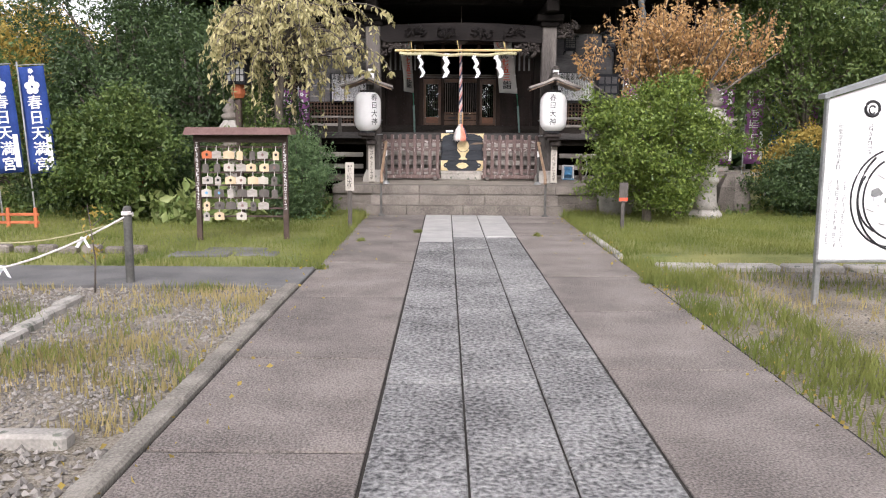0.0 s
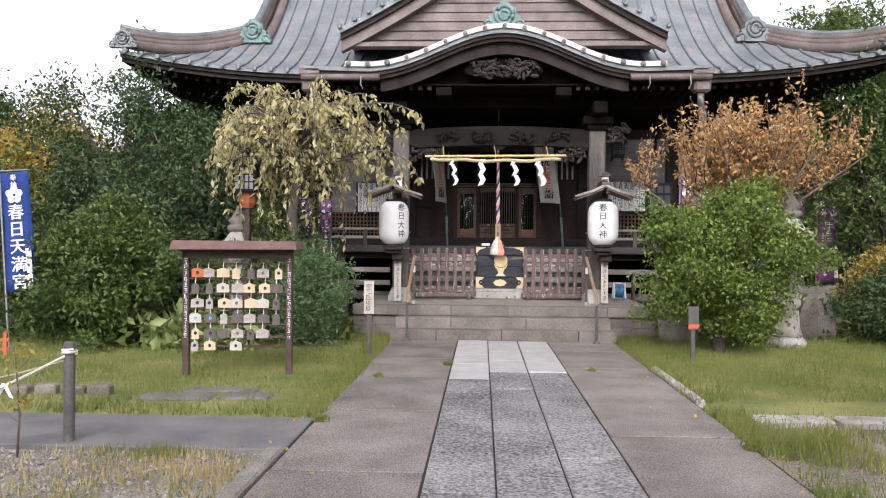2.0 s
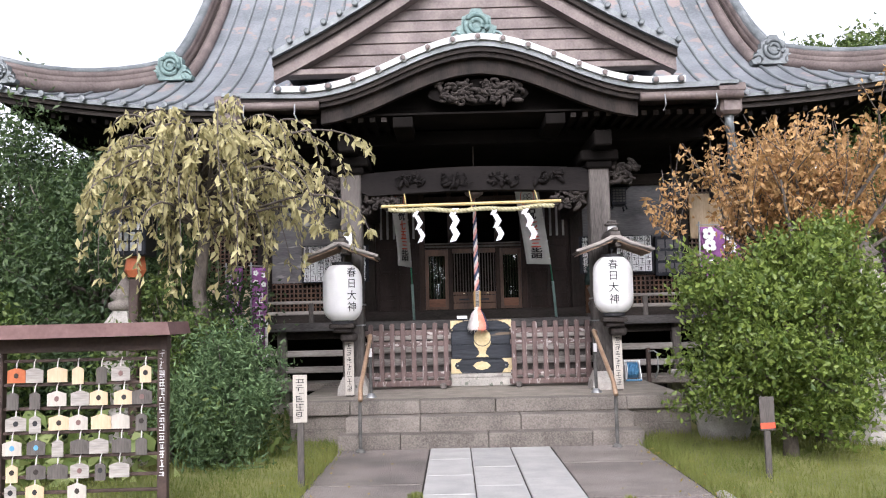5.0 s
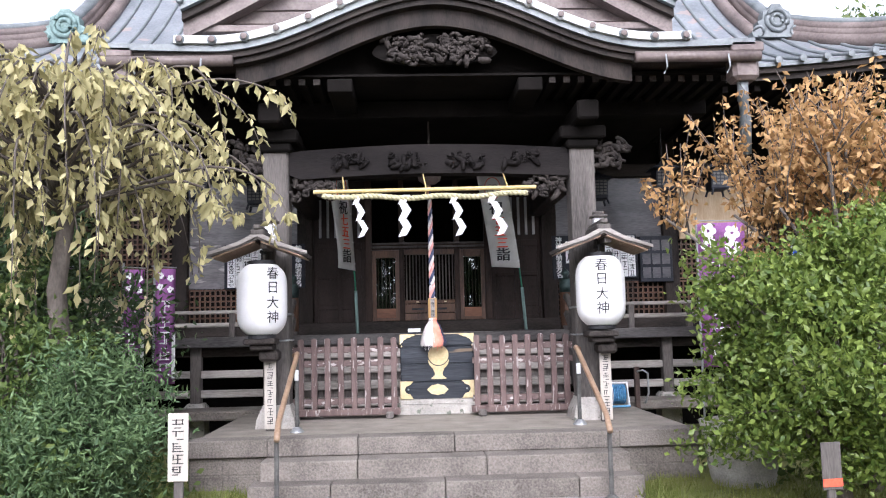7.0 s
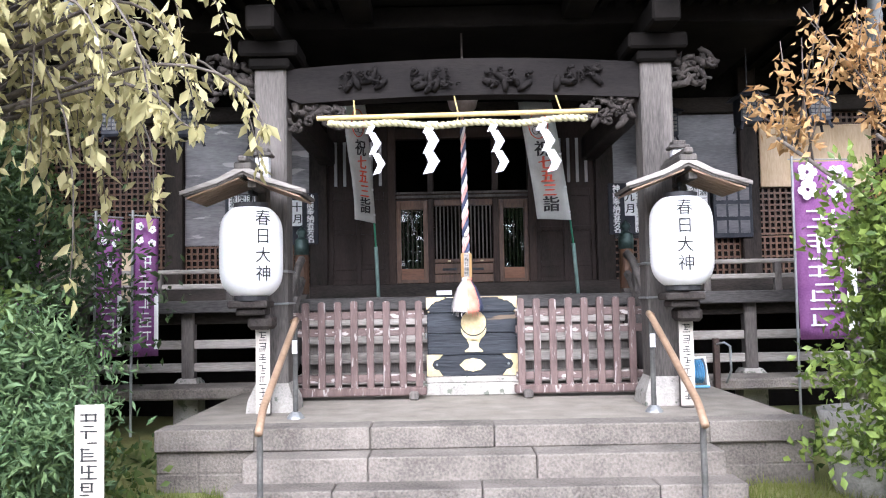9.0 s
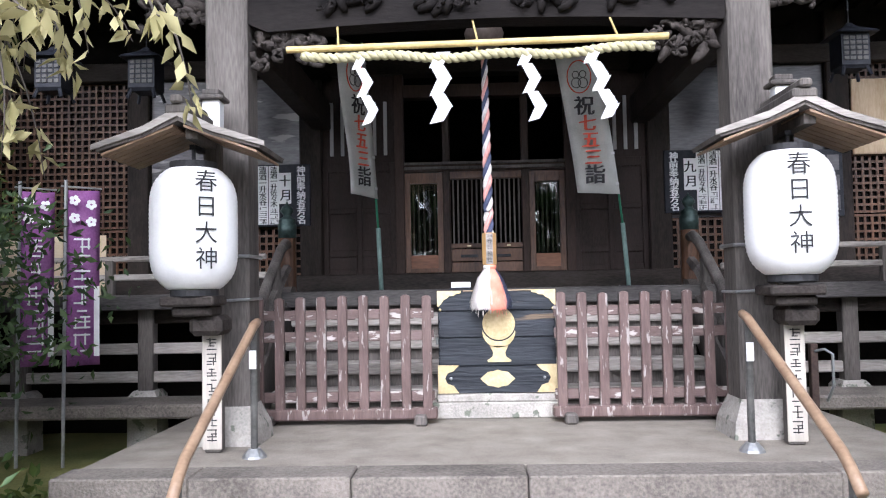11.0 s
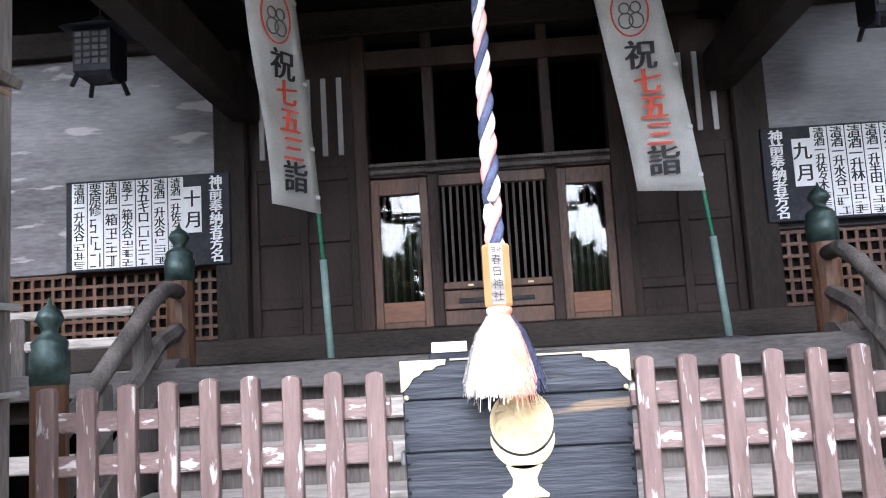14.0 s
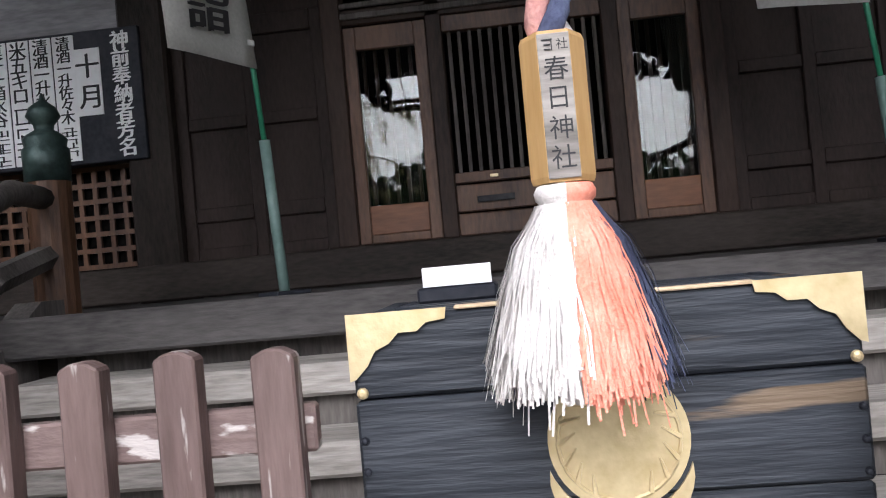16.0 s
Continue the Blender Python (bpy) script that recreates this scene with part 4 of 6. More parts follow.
for x0, x1, kind in ((-3.63, -2.0, 0), (1.94, 3.58, 1), (-5.48, -3.87, 2), (3.82, 5.48, 2)):
    lattice(hall, x0, x1, 1.66, 2.16, W)
    if kind == 2:
        lattice(hall, x0, x1, 2.2, 3.78, W)
    else:
        # left panel: scuffed, with sky glare painted into its lighter tone
        part("dark_panel", boxes((x0, x1, W - 0.04, W, 2.18, 3.78), bev=0.004), DARKPANEL if kind else SCUFFED_GLARE, hall, "dark worn glossy timber panel")
part("brown_panel", boxes((3.85, 5.3, W - 0.09, W - 0.05, 2.8, 3.6), bev=0.01), NEWWOOD, hall, "lighter brown boarded panel")
# veranda
part("veranda_floor", boxes((-6.1, 6.1, 19.45, W, 1.38, 1.455), bev=0.01), VERANDA, hall)
part("veranda_edge", boxes((-6.15, 6.15, 19.36, 19.46, 1.33, 1.47), bev=0.01), VERANDA, hall)
part("joist", boxes((-6.0, 6.0, 19.55, 19.7, 1.2, 1.38), bev=0.01), WOODH, hall)
for x in (-5.6, -4.4, -3.2, 3.2, 4.4, 5.6):
    part("veranda_post", boxes((x - 0.07, x + 0.07, 19.5, 19.64, 0.58, 1.38), bev=0.01), GREYWOOD, hall)
    part("footing_stone", lathe([(0.2, -0.1), (0.19, 0.54), (0.14, 0.59)], 4, x, 19.57, turn=math.pi / 4), PALESTONE, hall)
for s in (-1, 1):
    for z, h in ((1.80, 0.05), (1.63, 0.06)):
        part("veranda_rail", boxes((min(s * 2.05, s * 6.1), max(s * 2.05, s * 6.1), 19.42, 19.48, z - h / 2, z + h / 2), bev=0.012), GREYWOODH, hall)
    for x in (2.7, 3.5, 4.3, 5.1, 5.9):
        part("rail_post", boxes((s * x - 0.04, s * x + 0.04, 19.415, 19.485, 1.455, 1.79), bev=0.008), GREYWOOD, hall)
    for z in (0.98, 0.72):
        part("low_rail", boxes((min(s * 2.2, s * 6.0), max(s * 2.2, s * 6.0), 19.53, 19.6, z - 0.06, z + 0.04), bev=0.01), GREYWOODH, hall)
    part("low_step", boxes((min(s * 2.0, s * 6.0), max(s * 2.0, s * 6.0), 18.9, 19.5, 0.42, 0.54), bev=0.02), STONE, hall)
# wooden stair
for k in range(5):
    z = 0.5 + 0.19 * (k + 1)
    y = 18.5 + 0.24 * k
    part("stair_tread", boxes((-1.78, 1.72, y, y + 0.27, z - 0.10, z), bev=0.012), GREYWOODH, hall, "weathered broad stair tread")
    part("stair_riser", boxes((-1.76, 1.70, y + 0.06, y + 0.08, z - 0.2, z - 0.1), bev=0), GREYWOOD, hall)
for s, x in ((-1, -1.90), (1, 1.84)):
    part("stringer", plate([(18.35, 0.5), (18.35, 0.75), (19.6, 1.52), (19.75, 1.52), (19.75, 1.2), (18.7, 0.5)], -0.05, 0.05), GREYWOOD, hall).matrix_basis = pose(x, 0, 0, 0, 0, 90)
    for y, top, r0, xx in ((18.3, 1.47, 0.075, x), (19.9, 2.02, 0.085, x - 0.06 * (1 if s < 0 else -1))):
        nw = part("newel", tube([(xx, y, 0.5 if y < 19 else 1.45), (xx, y, top)], r0, 14), WOODB, hall, "round newel post")
        k = r0 / 0.075
        part("finial", lathe([(0.078 * k, top - 0.03), (0.08 * k, top + 0.10), (0.07 * k, top + 0.11), (0.075 * k, top + 0.14), (0.06 * k, top + 0.16), (0.032 * k, top + 0.18), (0.035 * k, top + 0.20), (0.058 * k, top + 0.235), (0.045 * k, top + 0.27), (0.012, top + 0.30), (0.003, top + 0.33)], 18, xx, y), VERDID, nw, "dark bronze onion-shaped finial", smooth=True)
    xe = x - 0.06 * (1 if s < 0 else -1)
    part("stair_rail", tube([(x, 18.32, 1.20), (x, 18.5, 1.30), (x, 19.35, 1.84), (x, 19.55, 1.92), (xe, 19.9, 1.92)], 0.045, 10), GREYWOOD, hall, smooth=True)
    part("stair_rail", tube([(x, 18.3, 0.92), (x, 19.4, 1.60), (xe, 19.88, 1.70)], 0.05, 6), GREYWOOD, hall)
    for y, z in ((18.75, 1.22), (19.2, 1.5)):
        part("rail_strut", boxes((x - 0.03, x + 0.03, y - 0.06, y + 0.06, z - 0.35, z + 0.2), bev=0.01), GREYWOOD, hall)

# ---- porch things ----
def paper_lantern(x, y, z, facing):
    """A long white paper lantern under a small gabled board roof on a lettered post."""
    t = thing("votive_lantern", "white paper lantern with black writing under a small board roof", "lantern", x, y, 0.5, group="pair of porch lanterns")
    prof = []
    for k in range(57):
        u = k / 56
        r0 = 0.255 * (1 - abs(2 * u - 1) ** 5 * 0.42)
        prof.append((r0 + 0.0035 * (k % 2), z - 0.5 - 0.36 + 0.72 * u))
    part("paper_body", lathe(prof, 36), PAPER, t, "ribbed white paper", smooth=True)
    part("top_ring", lathe([(0.13, z - 0.5 + 0.345), (0.14, z - 0.5 + 0.36), (0.14, z - 0.5 + 0.40), (0.12, z - 0.5 + 0.40)], 24), INK, t)
    part("bottom_ring", lathe([(0.12, z - 0.5 - 0.41), (0.14, z - 0.5 - 0.40), (0.14, z - 0.5 - 0.365), (0.13, z - 0.5 - 0.345)], 24), INK, t)
    write("春日大神", 0.0, -0.003, z - 0.5 + 0.335, 0.135, 0.148, INK, t, wrap=0.262).matrix_basis = pose(0, 0, 0, 0, 0, facing)
    py = 0.16
    post = part("post", boxes((0.005, 0.105, py, py + 0.09, 0.0, 2.18), bev=0.006), GREYWOOD, t, "pale weathered post")
    part("post_board", boxes((-0.005, 0.115, py - 0.012, py, 0.02, 0.82), bev=0.003), PALEB, post, "pale board with black writing")
    bars(0.055, py - 0.013, 0.80, 0.06, 0.74, 8, INK, post, 3)
    part("post_cap", boxes((-0.03, 0.14, py - 0.035, py + 0.125, 2.18, 2.21), (0.0, 0.11, py - 0.01, py + 0.10, 2.21, 2.25), bev=0.008), GREYWOOD, post)
    part("post_top", boxes((0.0, 0.11, py - 0.004, py + 0.094, 1.98, 2.18), bev=0.004), WHITE, post)
    part("bracket", boxes((-0.17, 0.15, -0.12, py, 0.90, 0.96), (-0.12, 0.12, -0.06, py, 0.84, 0.90), bev=0.012), CARVE, t, "carved bracket")
    part("bracket", boxes((-0.04, 0.16, 0.0, py + 0.1, 0.72, 0.84), bev=0.03), CARVE, t)
    part("hanger", boxes((-0.02, 0.02, -0.02, py, 1.84, 1.87), (-0.01, 0.01, -0.01, 0.01, 1.75, 1.86), bev=0.002), INK, t)
    roof_ = part("lantern_roof", plate([(-0.48, 1.82), (-0.42, 1.845), (-0.2, 1.92), (0.0, 2.02), (0.2, 1.92), (0.42, 1.845), (0.48, 1.82), (0.47, 1.795), (0.2, 1.875), (0.0, 1.965), (-0.2, 1.875), (-0.47, 1.795)], -0.27, 0.30), GREYWOOD, t, "weathered bent board roof")
    for k in range(7):
        y0 = -0.26 + k * 0.08
        for s in (-1, 1):
            part("roof_board", plate([(s * 0.03, 1.945), (s * 0.45, 1.787), (s * 0.45, 1.773), (s * 0.03, 1.930)], y0, y0 + 0.07), RAILW, roof_)
    part("ridge_cap", boxes((-0.07, 0.07, -0.29, 0.32, 2.0, 2.06), (-0.035, 0.035, -0.31, 0.34, 2.06, 2.11), bev=0.012), GREYWOOD, roof_)
    part("verge", plate([(-0.50, 1.835), (-0.2, 1.935), (0.0, 2.04), (0.2, 1.935), (0.50, 1.835), (0.50, 1.805), (0.2, 1.895), (0.0, 1.99), (-0.2, 1.895), (-0.50, 1.805)], -0.285, -0.268), GREYWOODH, roof_, "pale verge board")
    part("roof_arm", boxes((0.02, 0.09, -0.2, py + 0.05, 1.87, 1.93), bev=0.004), GREYWOOD, roof_)
    return t


paper_lantern(-1.84, 16.88, 1.86, 34)
paper_lantern(1.70, 16.90, 1.88, -9)


def hand_rail(x, s):
    t = thing("handrail", "varnished round wooden handrail on thin metal posts beside the steps", "handrail", x, 15.62, 0, group="step handrails")
    part("rail", tube([(s * 0.02, -0.12, 0.60), (s * 0.01, 0, 0.68), (0, 0.1, 0.73), (0, 1.28, 1.27), (s * -0.01, 1.40, 1.29), (s * -0.05, 1.44, 1.27)], 0.027, 10), RAILW, t, smooth=True)
    part("post", tube([(0, 0, -0.02), (0, 0, 0.68)], 0.021, 10), GREYP, t)
    part("foot_plate", lathe([(0.06, -0.005), (0.06, 0.012), (0.03, 0.04)], 14), GREYP, t)
    part("post", tube([(0, 1.28, 0.49), (0, 1.28, 1.26)], 0.021, 10), GREYP, t)
    part("foot_plate", lathe([(0.075, 0.493), (0.07, 0.51), (0.035, 0.55)], 14, 0, 1.28), STEEL, t)
    part("tag", boxes((-0.022, 0.022, 1.252, 1.26, 1.02, 1.13), bev=0.002), WHITE, t, "white paper tag")
    return t


hand_rail(-1.49, 1)
hand_rail(1.43, -1)


def fence_panel(x0, x1, foot):
    t = thing("picket_fence", "low picket fence of flaking brown paint on a sleeper beam", "fence", (x0 + x1) / 2, 18.02, 0.5, group="fence panels beside the offertory box")
    w = (x1 - x0) / 2
    n = 9
    for i in range(n):
        x = -w + 0.05 + i * (2 * w - 0.1) / (n - 1)
        h = 0.93 + random.uniform(-0.006, 0.006)
        out = [(x - 0.034, 0.09), (x + 0.034, 0.09), (x + 0.034, h - 0.010), (x + 0.012, h + 0.002), (x - 0.012, h + 0.002), (x - 0.034, h - 0.010)]
        bm = plate(out, -0.03, 0.012)
        bmesh.ops.bevel(bm, geom=list(bm.edges), offset=0.004, segments=1, affect="EDGES")
        part("picket", bm, FENCEP, t)
    for z in (0.80, 0.64, 0.20):
        part("rail", boxes((-w, w, 0.012, 0.045, z - 0.04, z + 0.035), bev=0.005), FENCER, t, "flaking painted rail")
    part("sleeper", boxes((-w - 0.02, w + 0.02, -0.05, 0.07, 0.035, 0.115), bev=0.012), FENCEP, t, "worn sleeper beam")
    for x in (foot * (w - 0.1), -foot * (w - 0.12)):
        part("foot", boxes((x - 0.045, x + 0.045, -0.13, 0.16, -0.002, 0.075), bev=0.015), GREYWOOD, t)
    return t


fence_panel(-1.80, -0.465, 1)
fence_panel(0.41, 1.72, -1)

# offertory box
t = thing("offertory_box", "charred blue-black timber offertory box with gilt fittings", "box", 0.0, 18.22, 0.5)
part("plinth", boxes((-0.50, 0.50, -0.02, 0.6, -0.002, 0.12), (-0.46, 0.46, -0.01, 0.58, 0.12, 0.185), bev=0.01), PALESTONE, t, "pale stone plinth")
for i, (z0, z1) in enumerate(((0.19, 0.385), (0.389, 0.60), (0.604, 0.80), (0.804, 0.95))):
    part("plank", boxes((-0.44, 0.44, 0.0 + (0.006 if i % 2 else 0), 0.05, z0, z1), bev=0.006), BOXW, t)
part("side", boxes((-0.44, -0.40, 0.05, 0.55, 0.19, 0.945), (0.40, 0.44, 0.05, 0.55, 0.19, 0.945), (-0.40, 0.40, 0.5, 0.55, 0.19, 0.945), bev=0.004), BOXW, t)
part("lower_board", boxes((-0.445, 0.445, -0.014, 0.0, 0.19, 0.385), bev=0.004), BOXW, t)
part("top_slats", boxes(*[(-0.40, 0.40, 0.07 + 0.07 * k, 0.11 + 0.07 * k, 0.92, 0.945) for k in range(6)], bev=0.003), BOXW, t)
part("top_edge", boxes((-0.25, 0.27, 0.0, 0.03, 0.951, 0.958), bev=0.002), NEWWOOD, t, "worn bare top edge")
for s in (-1, 1):
    out = [(s * 0.445, 0.957), (s * 0.20, 0.957), (s * 0.205, 0.93), (s * 0.25, 0.925), (s * 0.275, 0.905), (s * 0.32, 0.905), (s * 0.345, 0.88), (s * 0.38, 0.865), (s * 0.40, 0.83), (s * 0.43, 0.80), (s * 0.445, 0.795)]
    out = [(s * 0.445 + (a - s * 0.445) * 0.74, 0.957 + (c - 0.957) * 0.74) for a, c in out]
    part("corner_fitting", plate(out, -0.004, 0.0), BRASS, t, "gilt scalloped corner fitting")
    out = [(s * 0.447, 0.19), (s * 0.447, 0.40), (s * 0.29, 0.398), (s * 0.33, 0.355), (s * 0.375, 0.34), (s * 0.395, 0.30), (s * 0.375, 0.26), (s * 0.33, 0.245), (s * 0.29, 0.19)]
    part("corner_fitting", plate(out, -0.020, -0.0145), BRASS, t, "gilt notched corner fitting")
    part("stud", lathe([(0.012, 0), (0.010, 0.008), (0.004, 0.012)], 10), STEEL, t).matrix_basis = pose(s * 0.35, -0.014, 0.30, 90)
    part("stud", lathe([(0.011, 0), (0.009, 0.007), (0.004, 0.01)], 10), BRASS, t).matrix_basis = pose(s * 0.425, 0.0, 0.815, 90)
    for k in range(6):
        part("nail", lathe([(0.008, 0), (0.006, 0.006), (0.002, 0.008)], 8), BLACKB, t).matrix_basis = pose(s * 0.428, 0.0, 0.73 - 0.055 * k, 90)
part("diamond", plate([(-0.13, 0.295), (-0.075, 0.345), (-0.03, 0.352), (0, 0.362), (0.03, 0.352), (0.075, 0.345), (0.13, 0.295), (0.075, 0.245), (0.03, 0.238), (0, 0.228), (-0.03, 0.238), (-0.075, 0.245)], -0.020, -0.0145), BRASS, t, "gilt lozenge fitting")
crest = part("disc", plate([(0.015 + 0.122 * math.cos(a), 0.705 + 0.122 * math.sin(a)) for a in np.linspace(0, 6.283, 41)[:-1]], -0.010, 0.0), BRASS, t, "embossed gilt disc")
bm = bmesh.new()
for s in (-1, 1):
    tube([(0.015 + s * 0.105 * math.cos(a), -0.011, 0.705 + 0.105 * math.sin(a)) for a in np.linspace(-1.4, 1.1, 12)], 0.004, 5, bm)
    for k in range(6):
        a = -1.1 + k * 0.36
        tube([(0.015 + s * 0.105 * math.cos(a), -0.011, 0.705 + 0.105 * math.sin(a)), (0.015 + s * 0.075 * math.cos(a + 0.25), -0.012, 0.705 + 0.075 * math.sin(a + 0.25))], [0.006, 0.002], 5, bm)
part("wreath", bm, BRASS, crest)
part("crescent", plate([(0.015 + 0.125 * math.cos(a), 0.65 + 0.125 * math.sin(a)) for a in np.linspace(math.pi + 0.15, 2 * math.pi - 0.15, 19)] + [(0.015 + 0.13 * math.cos(a), 0.70 + 0.128 * math.sin(a)) for a in np.linspace(2 * math.pi - 0.35, math.pi + 0.35, 19)], -0.006, 0.0), BRASS, t, "gilt crescent mount")
part("mount_foot", plate([(-0.055, 0.54), (0.085, 0.54), (0.06, 0.49), (0.065, 0.46), (0.105, 0.43), (0.10, 0.418), (-0.07, 0.418), (-0.075, 0.43), (-0.035, 0.46), (-0.03, 0.49)], -0.006, 0.0), BRASS, t, "gilt flared mount")
part("lock", boxes((-0.462, -0.44, 0.03, 0.07, 0.55, 0.61), bev=0.008), STEEL, t, "small padlock")
t = thing("tray", "small black tray with a white card behind the offertory box top", "tray", -0.27, 18.60, 1.445)
part("tray_body", boxes((-0.09, 0.09, 0, 0.12, 0.0, 0.035), bev=0.006), BLACKB, t)
part("card", boxes((-0.075, 0.08, 0.0, 0.006, 0.036, 0.08), bev=0.001), WHITE, t)

# bell, its rope, wooden hexagon and tassel
t = thing("bell_rope", "twisted tricolour bell rope with a wooden sleeve and tassel", "rope", -0.045, 18.10, 1.335)
top, bot, R = 2.15, 0.53, 0.034
for k, m in enumerate((CREAM, PINK, NAVY)):
    pts = []
    for i in range(90):
        u = i / 89
        a = 2 * math.pi * (k / 3 + 6.5 * u)
        rr = R * (1 - 0.45 * u)
        pts.append((rr * 0.62 * math.cos(a) - 0.01 * u, rr * 0.62 * math.sin(a), bot + (top - bot) * u))
    part("strand", tube(pts, [R * 0.58 * (1 - 0.45 * i / 89) for i in range(90)], 8), m, t, smooth=True)
bm = lathe([(0.049, 0.309), (0.052, 0.319), (0.052, 0.537), (0.048, 0.546)], 6, turn=0.0)
sl = part("sleeve", bm, GOLDWOOD, t, "golden hexagonal wooden sleeve")
part("sleeve_face", boxes((-0.025, 0.025, -0.048, -0.045, 0.314, 0.54), bev=0.001), GREYWOODH, sl, "weathered lettered face")
write("春日神社", 0.001, -0.049, 0.508, 0.040, 0.046, INK, sl)
write("社", 0.013, -0.049, 0.534, 0.019, 0.024, INK, sl)
bars(-0.010, -0.0485, 0.533, 0.017, 0.022, 1, INK, sl, 3)
for m, a1, a2, lb in ((CREAM, 1.5, 4.70, "white cord binding"), (CORAL, 4.70, 7.783, "coral cord binding")):
    prof = [(0.030, 0.262), (0.042, 0.264), (0.0435, 0.272), (0.040, 0.276), (0.048, 0.284), (0.050, 0.296), (0.045, 0.306), (0.034, 0.311)]
    vs = [(rr * math.cos(a1 + (a2 - a1) * j / 12), rr * math.sin(a1 + (a2 - a1) * j / 12), z) for rr, z in prof for j in range(13)]
    raw("tassel_knot", vs, [(q * 13 + j, q * 13 + j + 1, q * 13 + j + 14, q * 13 + j + 13) for q in range(len(prof) - 1) for j in range(12)], m, t, lb, smooth=True)
r = np.random.default_rng(3)
for k, m in enumerate((CREAM, CORAL, NAVY)):
    vs, fs = [], []
    a0 = {0: (2.55, 4.72), 1: (4.68, 5.60), 2: (5.52, 8.75)}[k]
    for i in range(620):
        a = r.uniform(*a0)
        rt, rb = 0.043, (0.136 if k < 2 else 0.142) * r.uniform(0.74, 1.16)
        L = 0.285 * r.uniform(0.84, 1.06) * (1.0 if r.random() < 0.94 else 1.16)
        w = 0.0019
        ta = np.array([-math.sin(a), math.cos(a), 0]) * w
        b0 = len(vs)
        for q in range(5):
            u = q / 4
            rad = rt + (rb - rt) * u ** 0.62 + r.normal(0, 0.003)
            aa = a + r.normal(0, 0.035)
            c = np.array([rad * math.cos(aa), rad * math.sin(aa), 0.277 - L * u])
            vs += [c - ta, c + ta]
        fs += [(b0 + 2 * q, b0 + 2 * q + 1, b0 + 2 * q + 3, b0 + 2 * q + 2) for q in range(4)]
    raw("tassel_fringe", vs, fs, m, t, ("white", "coral", "navy")[k] + " fringe")
    a1, a2 = a0
    prof = [(0.041, 0.276), (0.078, 0.19), (0.104, 0.09), (0.112, 0.02)]
    vs = [(rr * math.cos(a1 + (a2 - a1) * j / 10), rr * math.sin(a1 + (a2 - a1) * j / 10), z) for rr, z in prof for j in range(11)]
    raw("tassel_core", vs, [(q * 11 + j, q * 11 + j + 1, q * 11 + j + 12, q * 11 + j + 11) for q in range(3) for j in range(10)], m, t, "", smooth=True)
t = thing("bell", "old reddish metal bell hanging from the porch beam", "bell", -0.05, 18.1, 3.36)
part("bell_body", lathe([(0.03, 0.15), (0.11, 0.12), (0.15, 0.02), (0.13, -0.06), (0.06, -0.11), (0.02, -0.12)], 20), ROOFBROWN, t, smooth=True)
part("bell_cord", tube([(0, 0, 0.1), (0, 0, 0.83)], 0.012, 6), BARK, t)

# sacred rope on bamboo, with paper streamers
t = thing("sacred_rope", "twisted straw rope on a yellow bamboo pole below the porch beam", "rope", -0.12, 17.2, 3.03)
part("bamboo_pole", tube([(-1.22, 0, 0.0), (1.22, 0, 0.02)], 0.022, 10), BAMBOO, t)
for k in range(2):
    pts = []
    for i in range(160):
        u = i / 159
        sag = -0.045 - 0.03 * math.sin(math.pi * u) - 0.012 * math.sin(u * 19)
        a = 2 * math.pi * 22 * u + math.pi * k
        pts.append((-1.12 + 2.24 * u, -0.01 + 0.014 * math.cos(a), sag + 0.014 * math.sin(a)))
    part("straw_strand", tube(pts, 0.021, 6), STRAW, t, smooth=True)
for x in (-0.9, 0.0, 0.9):
    part("tie", tube([(x, 0, -0.05), (x + 0.01, 0.03, 0.03), (x - 0.02, 0.18, 0.22)], 0.008, 5), BAMBOO, t)
for x, lean, sz in ((-0.86, 0.02, 0.75), (-0.35, 0.0, 1.1), (0.20, 0.02, 0.9), (0.62, 0.03, 0.95)):
    t = thing("paper_streamer", "zigzag white folded paper streamer hanging from the straw rope", "streamer", x, 17.17, 2.98, group="zigzag paper streamers")
    for k in range(5):
        s = 1 if k % 2 else -1
        z = -0.09 * k
        w = 0.040 * sz
        c = lean * k * 0.8
        part("fold", plate([(c - w - s * 0.02, z), (c + w - s * 0.02, z), (c + w + s * 0.03, z - 0.085), (c - w + s * 0.03, z - 0.085 - 0.018)], -0.003 * k, -0.003 * k + 0.0015), SHIDE, t)

# banners beside the doors


